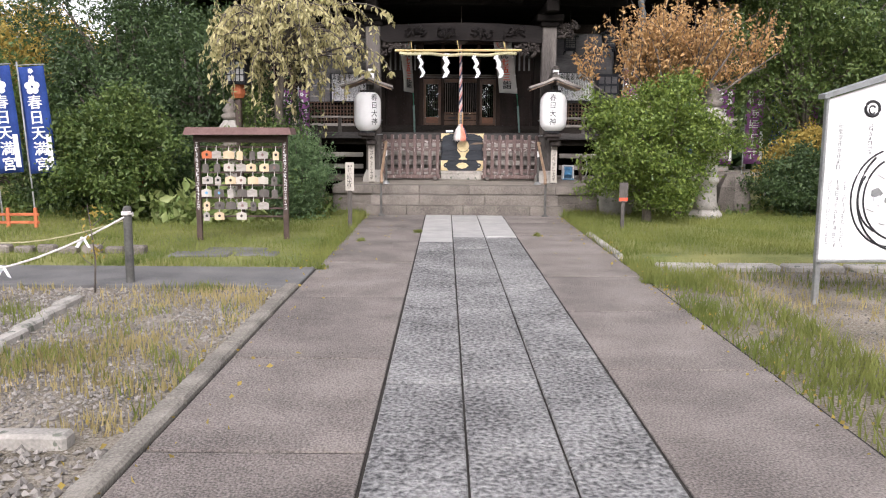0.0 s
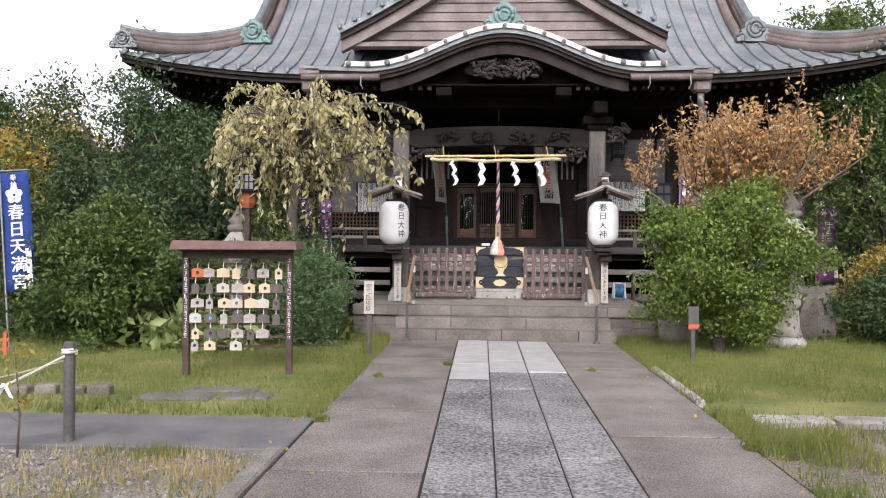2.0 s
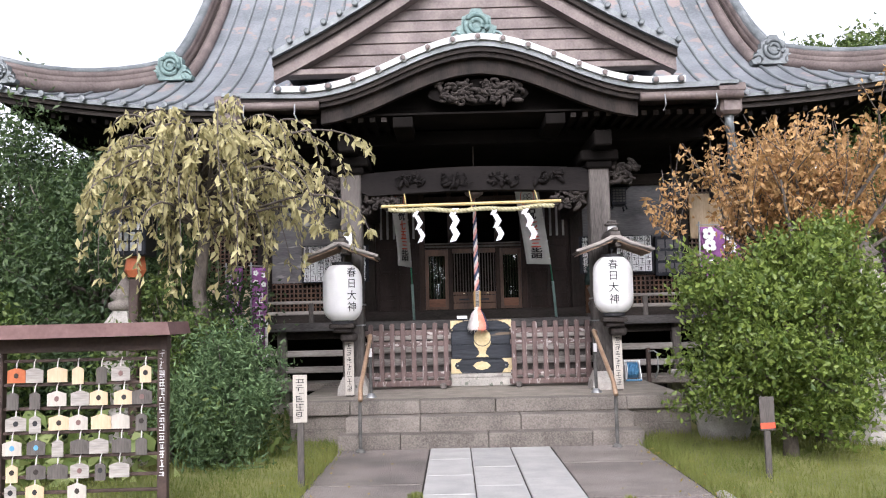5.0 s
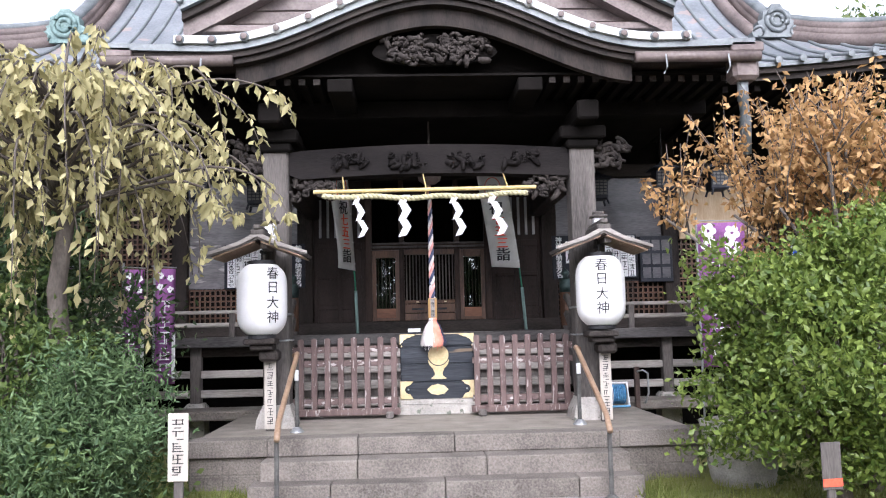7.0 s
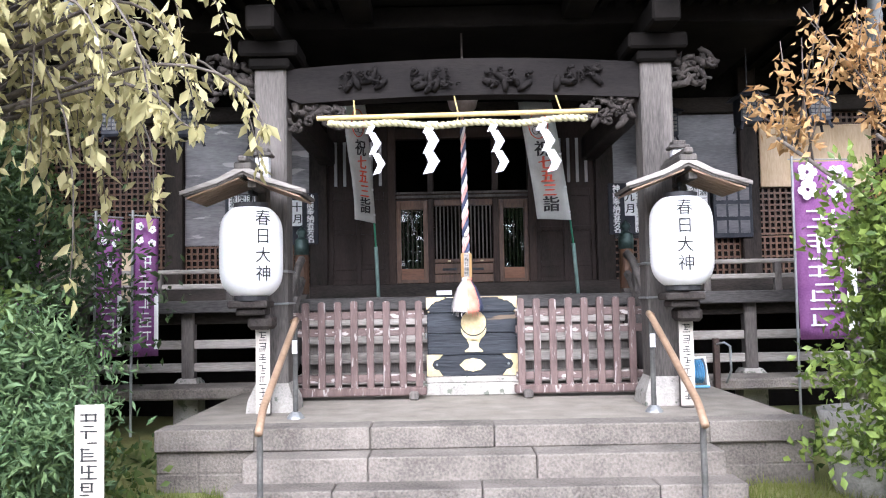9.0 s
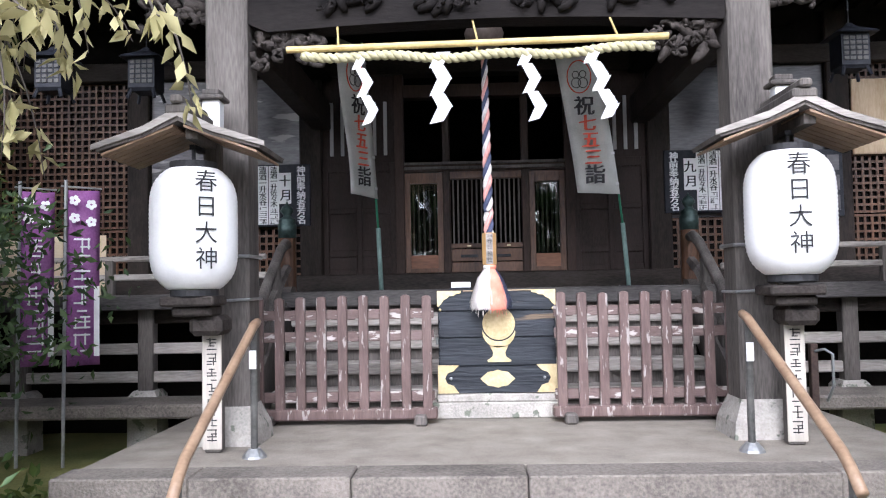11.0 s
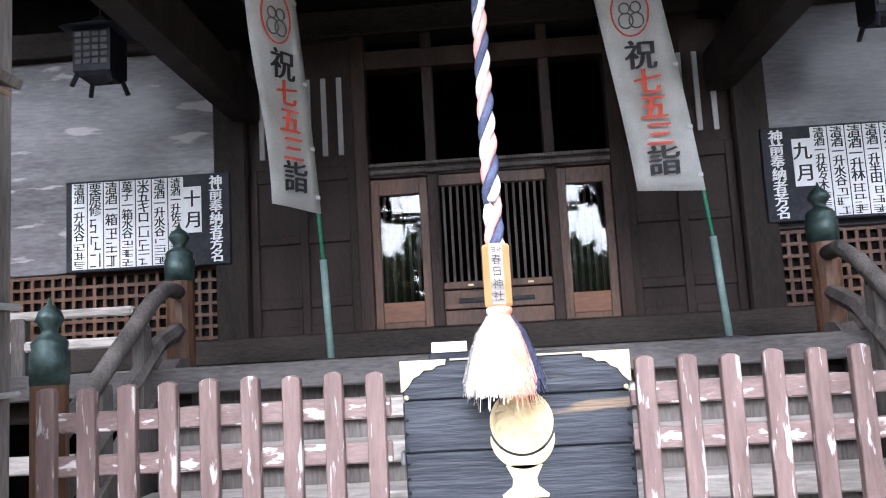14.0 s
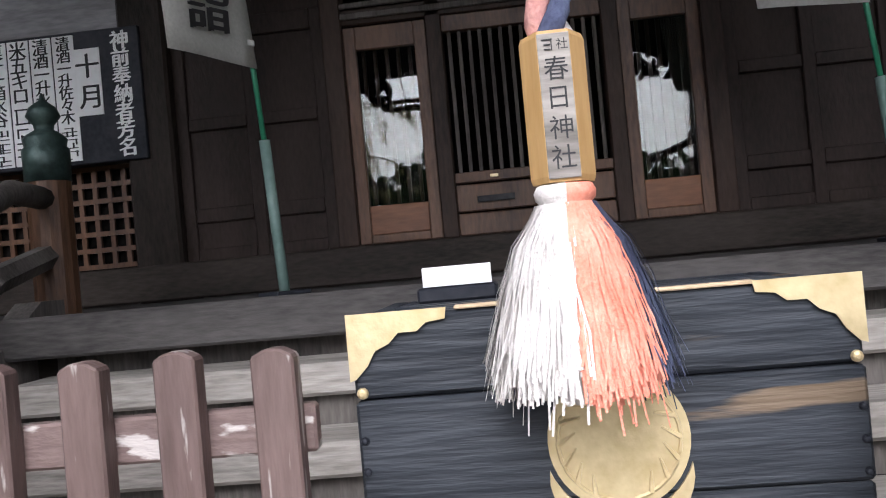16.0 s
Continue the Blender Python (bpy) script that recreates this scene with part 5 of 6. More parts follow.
def banner(x, y, lean, rz=0):
    t = thing("nobori_banner", "grey-white banner with black and red writing on a green pole", "banner", x, y, 1.455, rz, group="banners beside the doors")
    part("foot", boxes((-0.09, 0.09, -0.06, 0.06, 0, 0.018), bev=0.004), BLACKB, t)
    part("sleeve", tube([(0, 0, 0.01), (lean * 0.15, 0, 0.62)], 0.022, 10), SLEEVE, t, smooth=True)
    part("pole", tube([(lean * (z / 2.4) ** 1.4, 0, z) for z in (0.5, 0.9, 1.3, 1.7, 2.1, 2.40)], 0.011, 8), GREENP, t, smooth=True)
    x0 = lambda z: lean * (z / 2.4) ** 1.4
    W_, zt, zb = -0.41, 2.33, 0.90
    vs, fs = [], []
    for j in range(13):
        z = zt + (zb - zt) * j / 12
        for i in range(7):
            u = i / 6
            vs.append((x0(z) + W_ * u + 0.01, -0.014 - 0.02 * math.sin(u * 3 + j * 0.5) * u, z - 0.10 * u * 0.4 + 0.06 * u))
    for j in range(12):
        for i in range(6):
            a = j * 7 + i
            fs.append((a, a + 1, a + 8, a + 7))
    cloth = raw("cloth", vs, fs, BANNER, t, "", smooth=True)
    md = cloth.modifiers.new("thick", "SOLIDIFY")
    md.thickness = 0.002
    part("top_rod", tube([(x0(zt) + 0.03, -0.01, zt + 0.01), (x0(zt) + W_ - 0.03, -0.02, zt + 0.02)], 0.007, 6), INK, t)
    cx = lambda z: x0(z) + W_ / 2
    y_ = -0.045
    out = bmesh.new()
    tube([(cx(2.05) + 0.115 * math.cos(a), y_ + 0.004, 2.05 + 0.16 * math.sin(a)) for a in np.linspace(0, 6.283, 29)], 0.006, 5, out)
    part("crest_ring", out, RED, cloth, "red oval ring")
    for dx, dz, rx, rz_c in ((-0.035, 0.03, 0.032, 0.035), (0.035, 0.035, 0.032, 0.035), (-0.03, -0.05, 0.045, 0.05), (0.035, -0.05, 0.045, 0.05)):
        out = bmesh.new()
        tube([(cx(2.04) + dx + rx * math.cos(a), y_ + 0.004, 2.04 + dz + rz_c * math.sin(a)) for a in np.linspace(0, 6.283, 15)], 0.005, 5, out)
        part("crest_mark", out, GREYP, cloth, "grey printed outline")
    d = lean * 0.168 / 2.4 * 1.2
    write("祝", cx(1.76), y_, 1.87, 0.20, 0.21, INK, cloth, bold=0.006)
    write("七五三", cx(1.56), y_, 1.68, 0.172, 0.168, RED, cloth, lean=-d, bold=0.007)
    write("詣", cx(1.10), y_, 1.19, 0.20, 0.19, INK, cloth, bold=0.006)
    for z in (2.2, 1.7, 1.3, 1.0):
        part("loop", boxes((x0(z) - 0.02, x0(z) + 0.015, -0.018, 0.012, z - 0.012, z + 0.012), bev=0.002), WHITE, t)
    return t


banner(-1.06, 19.98, -0.25, 58)
banner(1.33, 19.98, -0.28)

# donors' boards


def name_board(x0, x1, z0, z1, month, right, lines):
    """Black board with white paper slips; unreadable columns stand as bars."""
    w, h = x1 - x0, z1 - z0
    t = thing("donor_board", "black notice board with white paper slips of writing", "notice board", x0, 20.66, z0, group="donor boards")
    part("board", boxes((0, w, 0, 0.105, 0, h), bev=0.005), BLACKB, t)
    a = w - 0.10 if right else 0.10
    write("神前奉納者芳名", a, -0.002, h - 0.02, 0.098, (h - 0.04) / 7, WHITE, t, bold=0.004)
    b = a - 0.17 if right else a + 0.17
    slip = part("month_slip", boxes((b - 0.065, b + 0.065, -0.006, 0, h * 0.36, h - 0.09), bev=0.001), WHITE, t)
    write(month, b, -0.008, h - 0.10, 0.13, 0.155, INK, slip, bold=0.003)
    n = 8
    x = b + (-0.12 if right else 0.12)
    for i in range(n):
        xx = x + (-0.118 if right else 0.118) * i
        if xx < 0.04 or xx > w - 0.04:
            break
        p = part("paper_slip", boxes((xx - 0.055, xx + 0.055, -0.005, 0, 0.02, h - 0.015), bev=0.001), WHITE, t)
        text = lines[i % len(lines)]
        pitch = (h - 0.05) / max(8, len(text) + 3)
        write(text, xx, -0.007, h - 0.025, pitch * 1.25, pitch, INK, p, bold=0.0022)
        left = h - 0.06 - pitch * len(text)
        if left > pitch:
            bars(xx, -0.006, left + 0.02, 0.08, left, 3, INK, p, i + int(10 * abs(x0)))
    return t


name_board(-3.08, -1.88, 2.17, 2.83, "十月", True, ("清酒一升佐々木", "清酒一升水谷", "米五キロ", "菓子一箱水谷", "清酒一箱", "栗原修", "清酒一升水谷", "清酒一升神明神社"))
name_board(1.86, 3.16, 2.22, 2.88, "九月", False, ("清酒一升佐々木", "清酒一升水谷", "清酒一升林", "清酒一升半田", "清酒一升水谷", "清酒一升", "米二十", "清酒一升"))
t = thing("photo_board", "dark framed board of small pictures on the hall wall", "notice board", 3.0, 20.64, 2.15)
part("board", boxes((0.2, 0.7, 0, 0.12, 0, 0.7), bev=0.005), BLACKB, t)
for i in range(3):
    for j in range(3):
        part("picture", boxes((0.24 + i * 0.15, 0.36 + i * 0.15, -0.004, 0, 0.06 + j * 0.21, 0.22 + j * 0.21), bev=0), DARKPANEL, t)

# hanging lamps under the eave


def eave_lamp(x, y, z, top):
    t = thing("hanging_lamp", "small dark metal hanging lamp with a flared roof", "lamp", x, y, z, group="hanging lamps under the eave")
    part("lamp_roof", lathe([(0.19, 0.22), (0.17, 0.235), (0.05, 0.28), (0.02, 0.31)], 4, turn=math.pi / 4), BLACKB, t)
    part("lamp_body", lathe([(0.10, 0.0), (0.125, 0.02), (0.125, 0.22)], 4, turn=math.pi / 4), BLACKB, t)
    s = []
    for i in range(4):
        for j in range(5):
            s.append((-0.075 + i * 0.04, -0.045 + i * 0.04, -0.095, -0.086, 0.05 + j * 0.033, 0.072 + j * 0.033))
    part("lamp_window", boxes(*s, bev=0), GREYP, t, "pierced metal window")
    for a in (0, 1, 2, 3):
        part("lamp_foot", tube([(0.1 * math.cos(a * 1.571 + 0.785), 0.1 * math.sin(a * 1.571 + 0.785), 0.02), (0.13 * math.cos(a * 1.571 + 0.785), 0.13 * math.sin(a * 1.571 + 0.785), -0.05)], 0.012, 5), BLACKB, t)
    part("chain", tube([(0, 0, 0.3), (0, 0, top - z)], 0.006, 5), INK, t)
    return t


for x, y in ((-2.45, 19.9), (-3.1, 19.3), (-3.9, 19.2), (2.42, 19.9), (3.15, 19.2), (3.9, 19.2)):
    eave_lamp(x, y, 3.30, 4.10).scale = (1.35, 1.35, 1.35)

# hose reel, tool and crates beside the platform
t = thing("hose_reel", "blue garden hose wound on a pale frame beside the porch", "hose reel", 2.25, 18.55, 0.497)
bm = bmesh.new()
for k in range(7):
    tube([(-0.07 + k * 0.023, 0.11 * math.cos(a), 0.16 + 0.11 * math.sin(a)) for a in np.linspace(0, 6.283, 17)], 0.012, 6, bm)
part("hose", bm, HOSE, t, "blue hose", smooth=True)
for x in (-0.11, 0.11):
    part("frame", tube([(x, -0.12, 0.02), (x, -0.02, 0.30), (x, 0.10, 0.02), (x, -0.12, 0.02)], 0.013, 6), WHITE, t)
    part("hub_disc", lathe([(0.14, -0.005), (0.14, 0.005)], 18), WHITE, t).matrix_basis = pose(x * 0.85, 0, 0.16, 0, 90)
part("crossbar", tube([(-0.12, -0.02, 0.30), (0.12, -0.02, 0.30)], 0.012, 6), WHITE, t)
part("crossbar", tube([(-0.12, -0.12, 0.02), (0.12, -0.12, 0.02)], 0.014, 6), HOSE, t)
t = thing("water_tap", "standing water tap with a pale hose loop", "tap", 2.55, 18.75, 0.497)
part("pipe", boxes((-0.03, 0.03, -0.03, 0.03, -0.1, 0.48), bev=0.006), BROWNPOST, t)
part("spout", tube([(0, -0.03, 0.42), (0.06, -0.08, 0.44), (0.12, -0.08, 0.40), (0.13, -0.06, 0.15), (0.08, -0.05, 0.02)], 0.012, 6), STEEL, t, smooth=True)
t = thing("stone_pot", "large grey concrete planter pot under the round bush", "pot", 2.78, 16.05, 0)
part("pot_body", lathe([(0.26, -0.05), (0.30, 0.1), (0.36, 0.52), (0.38, 0.60), (0.33, 0.61), (0.30, 0.5)], 28), PALESTONE, t, smooth=True)

# side flags


def side_flag(x, y, z0, h, w, material, ink, name, label, rz=0, text="", group=""):
    t = thing(name, label, "flag", x, y, z0, rz, group=group)
    part("pole", tube([(0, 0, -0.8 if z0 > 0.5 else 0), (0.02, 0, h + 0.08)], 0.014, 8), STEEL, t)
    part("crossbar", tube([(-0.02, 0, h + 0.03), (w + 0.04, 0, h + 0.02)], 0.008, 6), STEEL, t)
    vs, fs = [], []
    for j in range(13):
        for i in range(6):
            vs.append((0.025 + w * i / 5, 0.02 * math.sin(i * 1.1 + j * 0.35), h * (1 - j / 12)))
    for j in range(12):
        for i in range(5):
            a = j * 6 + i
            fs.append((a, a + 1, a + 7, a + 6))
    cloth = raw("cloth", vs, fs, material, t, "", smooth=True)
    md = cloth.modifiers.new("thick", "SOLIDIFY")
    md.thickness = 0.003
    if text:
        write(text, 0.025 + w * 0.52, -0.032, h * 0.74, w * 0.56, h * 0.145, ink, cloth, bold=0.005)
        write("奉納", 0.025 + w * 0.5, -0.032, h * 0.985, w * 0.22, h * 0.06, ink, cloth, bold=0.002)
        for k in range(5):
            a = k * 1.2566 + 1.571
            part("crest_petal", lathe([(w * 0.13, 0), (w * 0.13, 0.003)], 12), ink, cloth).matrix_basis = pose(0.025 + w * 0.5 + w * 0.17 * math.cos(a), -0.032, h * 0.81 + w * 0.17 * math.sin(a), 90)
        part("name_strip", boxes((0.025 + w * 0.78, 0.025 + w * 0.97, -0.034, -0.03, h * 0.05, h * 0.36), bev=0), WHITE, cloth)
    else:
        bars(0.03 + w * 0.42, -0.03, h * 0.74, w * 0.5, h * 0.68, 5, ink, cloth, int(x * 10))
        part("name_strip", boxes((0.025 + w * 0.80, 0.025 + w * 0.97, -0.033, -0.03, h * 0.05, h * 0.45), bev=0), WHITE, cloth)
        for k in range(4):
            bx, bz = 0.025 + w * (0.22 + 0.5 * (k % 2)), h * (0.94 - 0.10 * (k // 2)) - 0.03 * (k % 2)
            petals = bmesh.new()
            for q in range(5):
                a = q * 1.2566 + k
                lathe([(w * 0.075, 0), (w * 0.075, 0.003)], 8, w * 0.10 * math.cos(a), w * 0.10 * math.sin(a), petals)
            part("blossom", petals, ink, cloth, "white printed blossom").matrix_basis = pose(bx, -0.03, bz, 90)
    return t


for x in (-7.92, -7.28, -6.78):
    side_flag(x, 13.5 + 0.05 * x % 0.3, 0.86 if x < -7.5 else 0.80, 1.62, 0.40, BLUE, WHITE, "nobori_flag", "blue shrine flag with white writing and plum crest", 0, "春日天満宮", "blue shrine flags").matrix_basis @= pose(0, 0, 0, 0, -4, 0)
for x, y, z, w in ((-3.84, 18.5, 0.91, 0.25), (-3.46, 18.5, 0.91, 0.25), (-4.95, 18.6, 0.95, 0.45)):
    side_flag(x, y, z, 1.42, w, PURPLE, WHITE, "nobori_flag", "narrow purple and white flag beside the hall", 35 if w < 0.3 else 10, "", "purple flags")
side_flag(3.38, 18.7, 0.95, 1.85, 0.62, PURPLE, WHITE, "nobori_flag", "purple flag with white writing beside the veranda", 0, "", "purple flags")
for k, x in enumerate((5.0, 5.7, 6.5, 7.2, 8.0)):
    side_flag(x, 19.5 + 0.3 * k, 0.8, 1.7, 0.42, PURPLE if k % 3 else BLUE, WHITE, "nobori_flag", "purple flag with white writing among the trees", 0, "", "purple flags")

t = thing("plywood_sheet", "pale plywood sheets leaning on the veranda wall", "board", -4.35, 19.85, 1.455)
part("sheet", boxes((-0.75, 0.20, 0, 0.012, 0, 0.60), bev=0.002), PLY, t)
part("sheet", boxes((0.22, 0.62, 0.02, 0.032, 0, 0.60), bev=0.002), PLY, t)
# ---- garden things ----
t = thing("votive_rack", "brown timber rack hung with wooden prayer plaques", "rack", -3.08, 12.08, 0, 3)
for s, x in ((-1, -0.58), (1, 0.58)):
    p = part("post", boxes((x - 0.035, x + 0.035, -0.035, 0.035, -0.05, 1.44), bev=0.005), BROWNPOST, t)
    bars(x, -0.037, 1.38, 0.035, 0.95, 15, WHITE, p, 40 + s)
part("rack_roof", plate([(-0.70, 1.43), (0.70, 1.44), (0.68, 1.53), (-0.66, 1.53)], -0.26, 0.02), BROWNROOF, t, "brown tin roof")
part("rack_roof", plate([(-0.70, 1.43), (0.70, 1.44), (0.68, 1.53), (-0.66, 1.53)], 0.02, 0.28), BROWNROOF, t)
part("fascia", boxes((-0.62, 0.62, -0.05, 0.05, 1.33, 1.43), bev=0.005), BROWNPOST, t)
rz_ = [1.26, 1.09, 0.92, 0.75, 0.58, 0.44]
for z in rz_ + [0.33]:
    part("cross_rail", boxes((-0.55, 0.55, -0.015, 0.015, z, z + 0.022), bev=0.003), BROWNPOST, t)
rp = random.Random(8)
for j, z in enumerate(rz_):
    for i in range(7 if j < 5 else 4):
        if rp.random() < 0.16:
            continue
        x = -0.46 + i * 0.152 + rp.uniform(-0.015, 0.015)
        w = rp.choice((0.070, 0.068, 0.040, 0.066))
        h = 0.092 if w > 0.04 else 0.11
        e = thing("prayer_plaque", "small house-shaped wooden prayer plaque hung on a cord", "plaque", -3.08 + x, 12.08 - 0.028 - 0.012 * rp.random() + x * 0.052, z - 0.02, 3 + rp.uniform(-8, 8), group="prayer plaques")
        wood = rp.choice((PALEB, GREYWOODH, GREYWOODH, NEWWOOD, GREYWOOD)) if not (i == 0 and j == 0) else ORANGE
        part("board", plate([(-w, -h - 0.03), (w, -h - 0.03), (w, -0.035), (0, -0.012), (-w, -0.035)], -0.006, 0.0), wood, e)
        part("cord", tube([(0, -0.004, -0.02), (0, 0.0, 0.02), (0, 0.022, 0.045)], 0.005, 5), CREAM, e)
        if rp.random() < 0.6:
            part("painted_mark", plate([(0.018 * math.cos(a), -0.07 + 0.02 * math.sin(a)) for a in np.linspace(0, 6.283, 9)[:-1]], -0.0075, -0.006), rp.choice((INK, CARVE, HOSE, BROWNROOF)), e)

t = thing("name_stake", "small pale wooden sign stake with black writing", "sign", -1.84, 13.85, 0)
part("stake", boxes((-0.03, 0.03, 0, 0.03, -0.05, 0.62), bev=0.004), GREYWOOD, t)
part("board", boxes((-0.066, 0.066, -0.014, 0.0, 0.57, 1.01), bev=0.004), PALEB, t, "pale grey board")
bars(0, -0.016, 0.98, 0.075, 0.38, 5, INK, t, 77)
t = thing("plant_label", "short wooden stake with a small red-striped card", "sign", 2.38, 13.6, 0, 8)
part("stake", boxes((-0.028, 0.028, 0, 0.025, -0.05, 0.60), bev=0.004), GREYWOOD, t)
part("card", boxes((-0.07, 0.07, -0.01, 0.0, 0.44, 0.74), bev=0.003), GREYWOOD, t)
part("stripe", boxes((-0.07, 0.07, -0.013, -0.01, 0.46, 0.51), bev=0), RED, t)

# big notice board by the path
t = thing("notice_board", "white notice board with a gabled cap on steel legs", "sign", 3.02, 8.40, 0, 4)
for x in (0.02, 1.30):
    part("leg", boxes((x - 0.025, x + 0.025, 0, 0.05, -0.05, 1.75), bev=0.005), STEEL, t)
part("panel", boxes((0.0, 1.32, -0.02, 0.0, 0.37, 1.80), bev=0.004), WHITE, t)
part("frame", boxes((-0.025, 0.0, -0.03, 0.02, 0.35, 1.84), (1.32, 1.345, -0.03, 0.02, 0.35, 1.84), (0.0, 1.32, -0.03, 0.02, 0.345, 0.37), bev=0.004), STEEL, t)
part("cap", plate([(-0.06, 1.80), (0.66, 2.02), (1.38, 1.80), (1.38, 1.84), (0.66, 2.07), (-0.06, 1.84)], -0.06, 0.06), STEEL, t, "pale metal gabled cap")
part("gable_fill", plate([(0.0, 1.80), (1.32, 1.80), (0.66, 2.01)], -0.018, 0.0), WHITE, t)
bm = bmesh.new()
tube([(0.40 + 0.065 * math.cos(a), -0.022, 1.72 + 0.065 * math.sin(a)) for a in np.linspace(0, 6.283, 21)], 0.014, 5, bm)
tube([(0.40 + 0.03 * math.cos(a), -0.022, 1.71 + 0.035 * math.sin(a)) for a in np.linspace(0.6, 5.6, 14)], 0.008, 5, bm)
part("crest_mark", bm, INK, t)
bm = bmesh.new()
rb = random.Random(4)
for k, (rr, cx) in enumerate(((0.42, 0.66), (0.36, 0.72), (0.46, 0.76), (0.31, 0.62))):
    tube([(cx + rr * math.cos(a) * 0.95, -0.022 - 0.001 * k, 0.93 + rr * 1.05 * math.sin(a)) for a in np.linspace(1.9 + 0.2 * k, 4.9 - 0.2 * k, 20)], 0.009, 5, bm)
part("ring_drawing", bm, INK, t, "black curved strokes")
for i in range(26):
    a, q = rb.uniform(0, 6.28), rb.uniform(0.0, 0.3)
    part("paper_knot", plate([(0.62 + q * math.cos(a) + dx, 0.98 + q * math.sin(a) + dz) for dx, dz in ((-0.05, -0.02), (0.02, -0.045), (0.055, 0.0), (0.01, 0.05), (-0.045, 0.03))], -0.027 - 0.0005 * i, -0.021), SHIDE if i % 4 else STEEL, t)
bars(0.13, -0.022, 1.60, 0.05, 0.42, 8, STEEL, t, 5)
bars(0.40, -0.022, 1.60, 0.035, 0.28, 7, INK, t, 6)
for k in range(3):
    bars(0.06 + 0.07 * k, -0.022, 1.10, 0.03, 0.62, 12, STEEL, t, 9 + k)

# rope fence


def rope_post(x, y, h=0.75):
    t = thing("rope_post", "dark weathered round fence post with tied rope", "post", x, y, 0, group="rope fence posts")
    part("shaft", lathe([(0.042, -0.08), (0.042, h - 0.03), (0.036, h), (0.01, h + 0.005)], 12), GREYP, t)
    part("knot", tube([(0.05 * math.cos(a), 0.05 * math.sin(a), h - 0.09 + 0.003 * a) for a in np.linspace(0, 12, 25)], 0.011, 5), CREAM, t)
    return t


rope_post(-3.46, 9.04)
rope_post(-5.4, 6.2)
rope_post(-6.6, 9.9)
t = thing("fence_rope", "slack white rope between posts with tied white paper", "rope", -3.46, 9.04, 0.66)
part("cord", tube([(-1.94 * u, -2.84 * u, -0.42 * math.sin(math.pi * min(1, u * 1.05)) * (1 - 0.25 * u)) for u in np.linspace(0, 1, 16)], 0.010, 6), CREAM, t)
for u in (0.14, 0.36):
    z = -0.42 * math.sin(math.pi * u * 1.05) * (1 - 0.25 * u)
    for d in (-1, 1):
        part("paper_strip", plate([(-1.94 * u - 0.02, z + 0.02), (-1.94 * u + 0.02, z + 0.01), (-1.94 * u + d * 0.06 + 0.01, z - 0.09), (-1.94 * u + d * 0.06 - 0.02, z - 0.08)], -2.84 * u - 0.003 * d, -2.84 * u - 0.003 * d + 0.002), SHIDE, t)
t = thing("fence_rope", "slack yellowed rope between posts", "rope", -3.46, 9.04, 0.62)
part("cord", tube([(-3.14 * u, 0.86 * u, -0.30 * math.sin(math.pi * u)) for u in np.linspace(0, 1, 14)], 0.007, 5), STRAW, t)


t = thing("sapling", "thin bare sapling with a few leaves in the gravel", "sapling", -3.67, 8.7, -0.04)
part("stem", tube([(0, 0, -0.02), (0.02, 0, 0.3), (-0.01, 0.01, 0.6), (-0.03, 0, 0.84)], [0.009, 0.008, 0.006, 0.003], 6), BARK, t, smooth=True)
for h0, dx in ((0.25, -0.16), (0.40, 0.14), (0.52, -0.12), (0.63, 0.11)):
    part("twig", tube([(0.01, 0, h0), (dx * 0.6, 0.02, h0 + 0.06), (dx, 0.03, h0 + 0.14)], [0.004, 0.003, 0.002], 5), BARK, t)
r = np.random.default_rng(44)
leaf_sheet("leaves", np.column_stack([r.normal(0, 0.09, 46), r.normal(0, 0.05, 46), r.uniform(0.30, 0.86, 46)]), 0.05, 0.25, 0.3, L_GOLD, t, 0.0, 5)


def stone_lantern(x, y, s, label, firebox, red=False):
    t = thing("stone_lantern", label, "lantern", x, y, 0)
    part("base", lathe([(0.31 * s, -0.05), (0.31 * s, 0.07 * s), (0.28 * s, 0.12 * s), (0.22 * s, 0.19 * s)], 6), PALESTONE, t)
    part("shaft", lathe([(0.23 * s, 0.18 * s), (0.19 * s, 0.3 * s), (0.165 * s, 0.62 * s), (0.20 * s, 0.66 * s), (0.20 * s, 0.72 * s), (0.165 * s, 0.76 * s), (0.17 * s, 1.05 * s), (0.21 * s, 1.12 * s)], 20), PALESTONE, t, smooth=True)
    part("platform", lathe([(0.20 * s, 1.10 * s), (0.29 * s, 1.20 * s), (0.30 * s, 1.29 * s), (0.24 * s, 1.36 * s)], 6), PALESTONE, t)
    part("firebox", lathe([(0.22 * s, 1.35 * s), (0.24 * s, 1.5 * s), (0.22 * s, 1.70 * s)], 6), firebox, t)
    part("cap", lathe([(0.40 * s, 1.70 * s), (0.40 * s, 1.75 * s), (0.26 * s, 1.84 * s), (0.16 * s, 1.98 * s)], 6), PALESTONE, t)
    part("ring", lathe([(0.13 * s, 1.97 * s), (0.20 * s, 2.02 * s), (0.20 * s, 2.08 * s), (0.13 * s, 2.12 * s), (0.19 * s, 2.17 * s), (0.13 * s, 2.24 * s), (0.02, 2.42 * s)], 18), STONE, t, smooth=True)
    return t


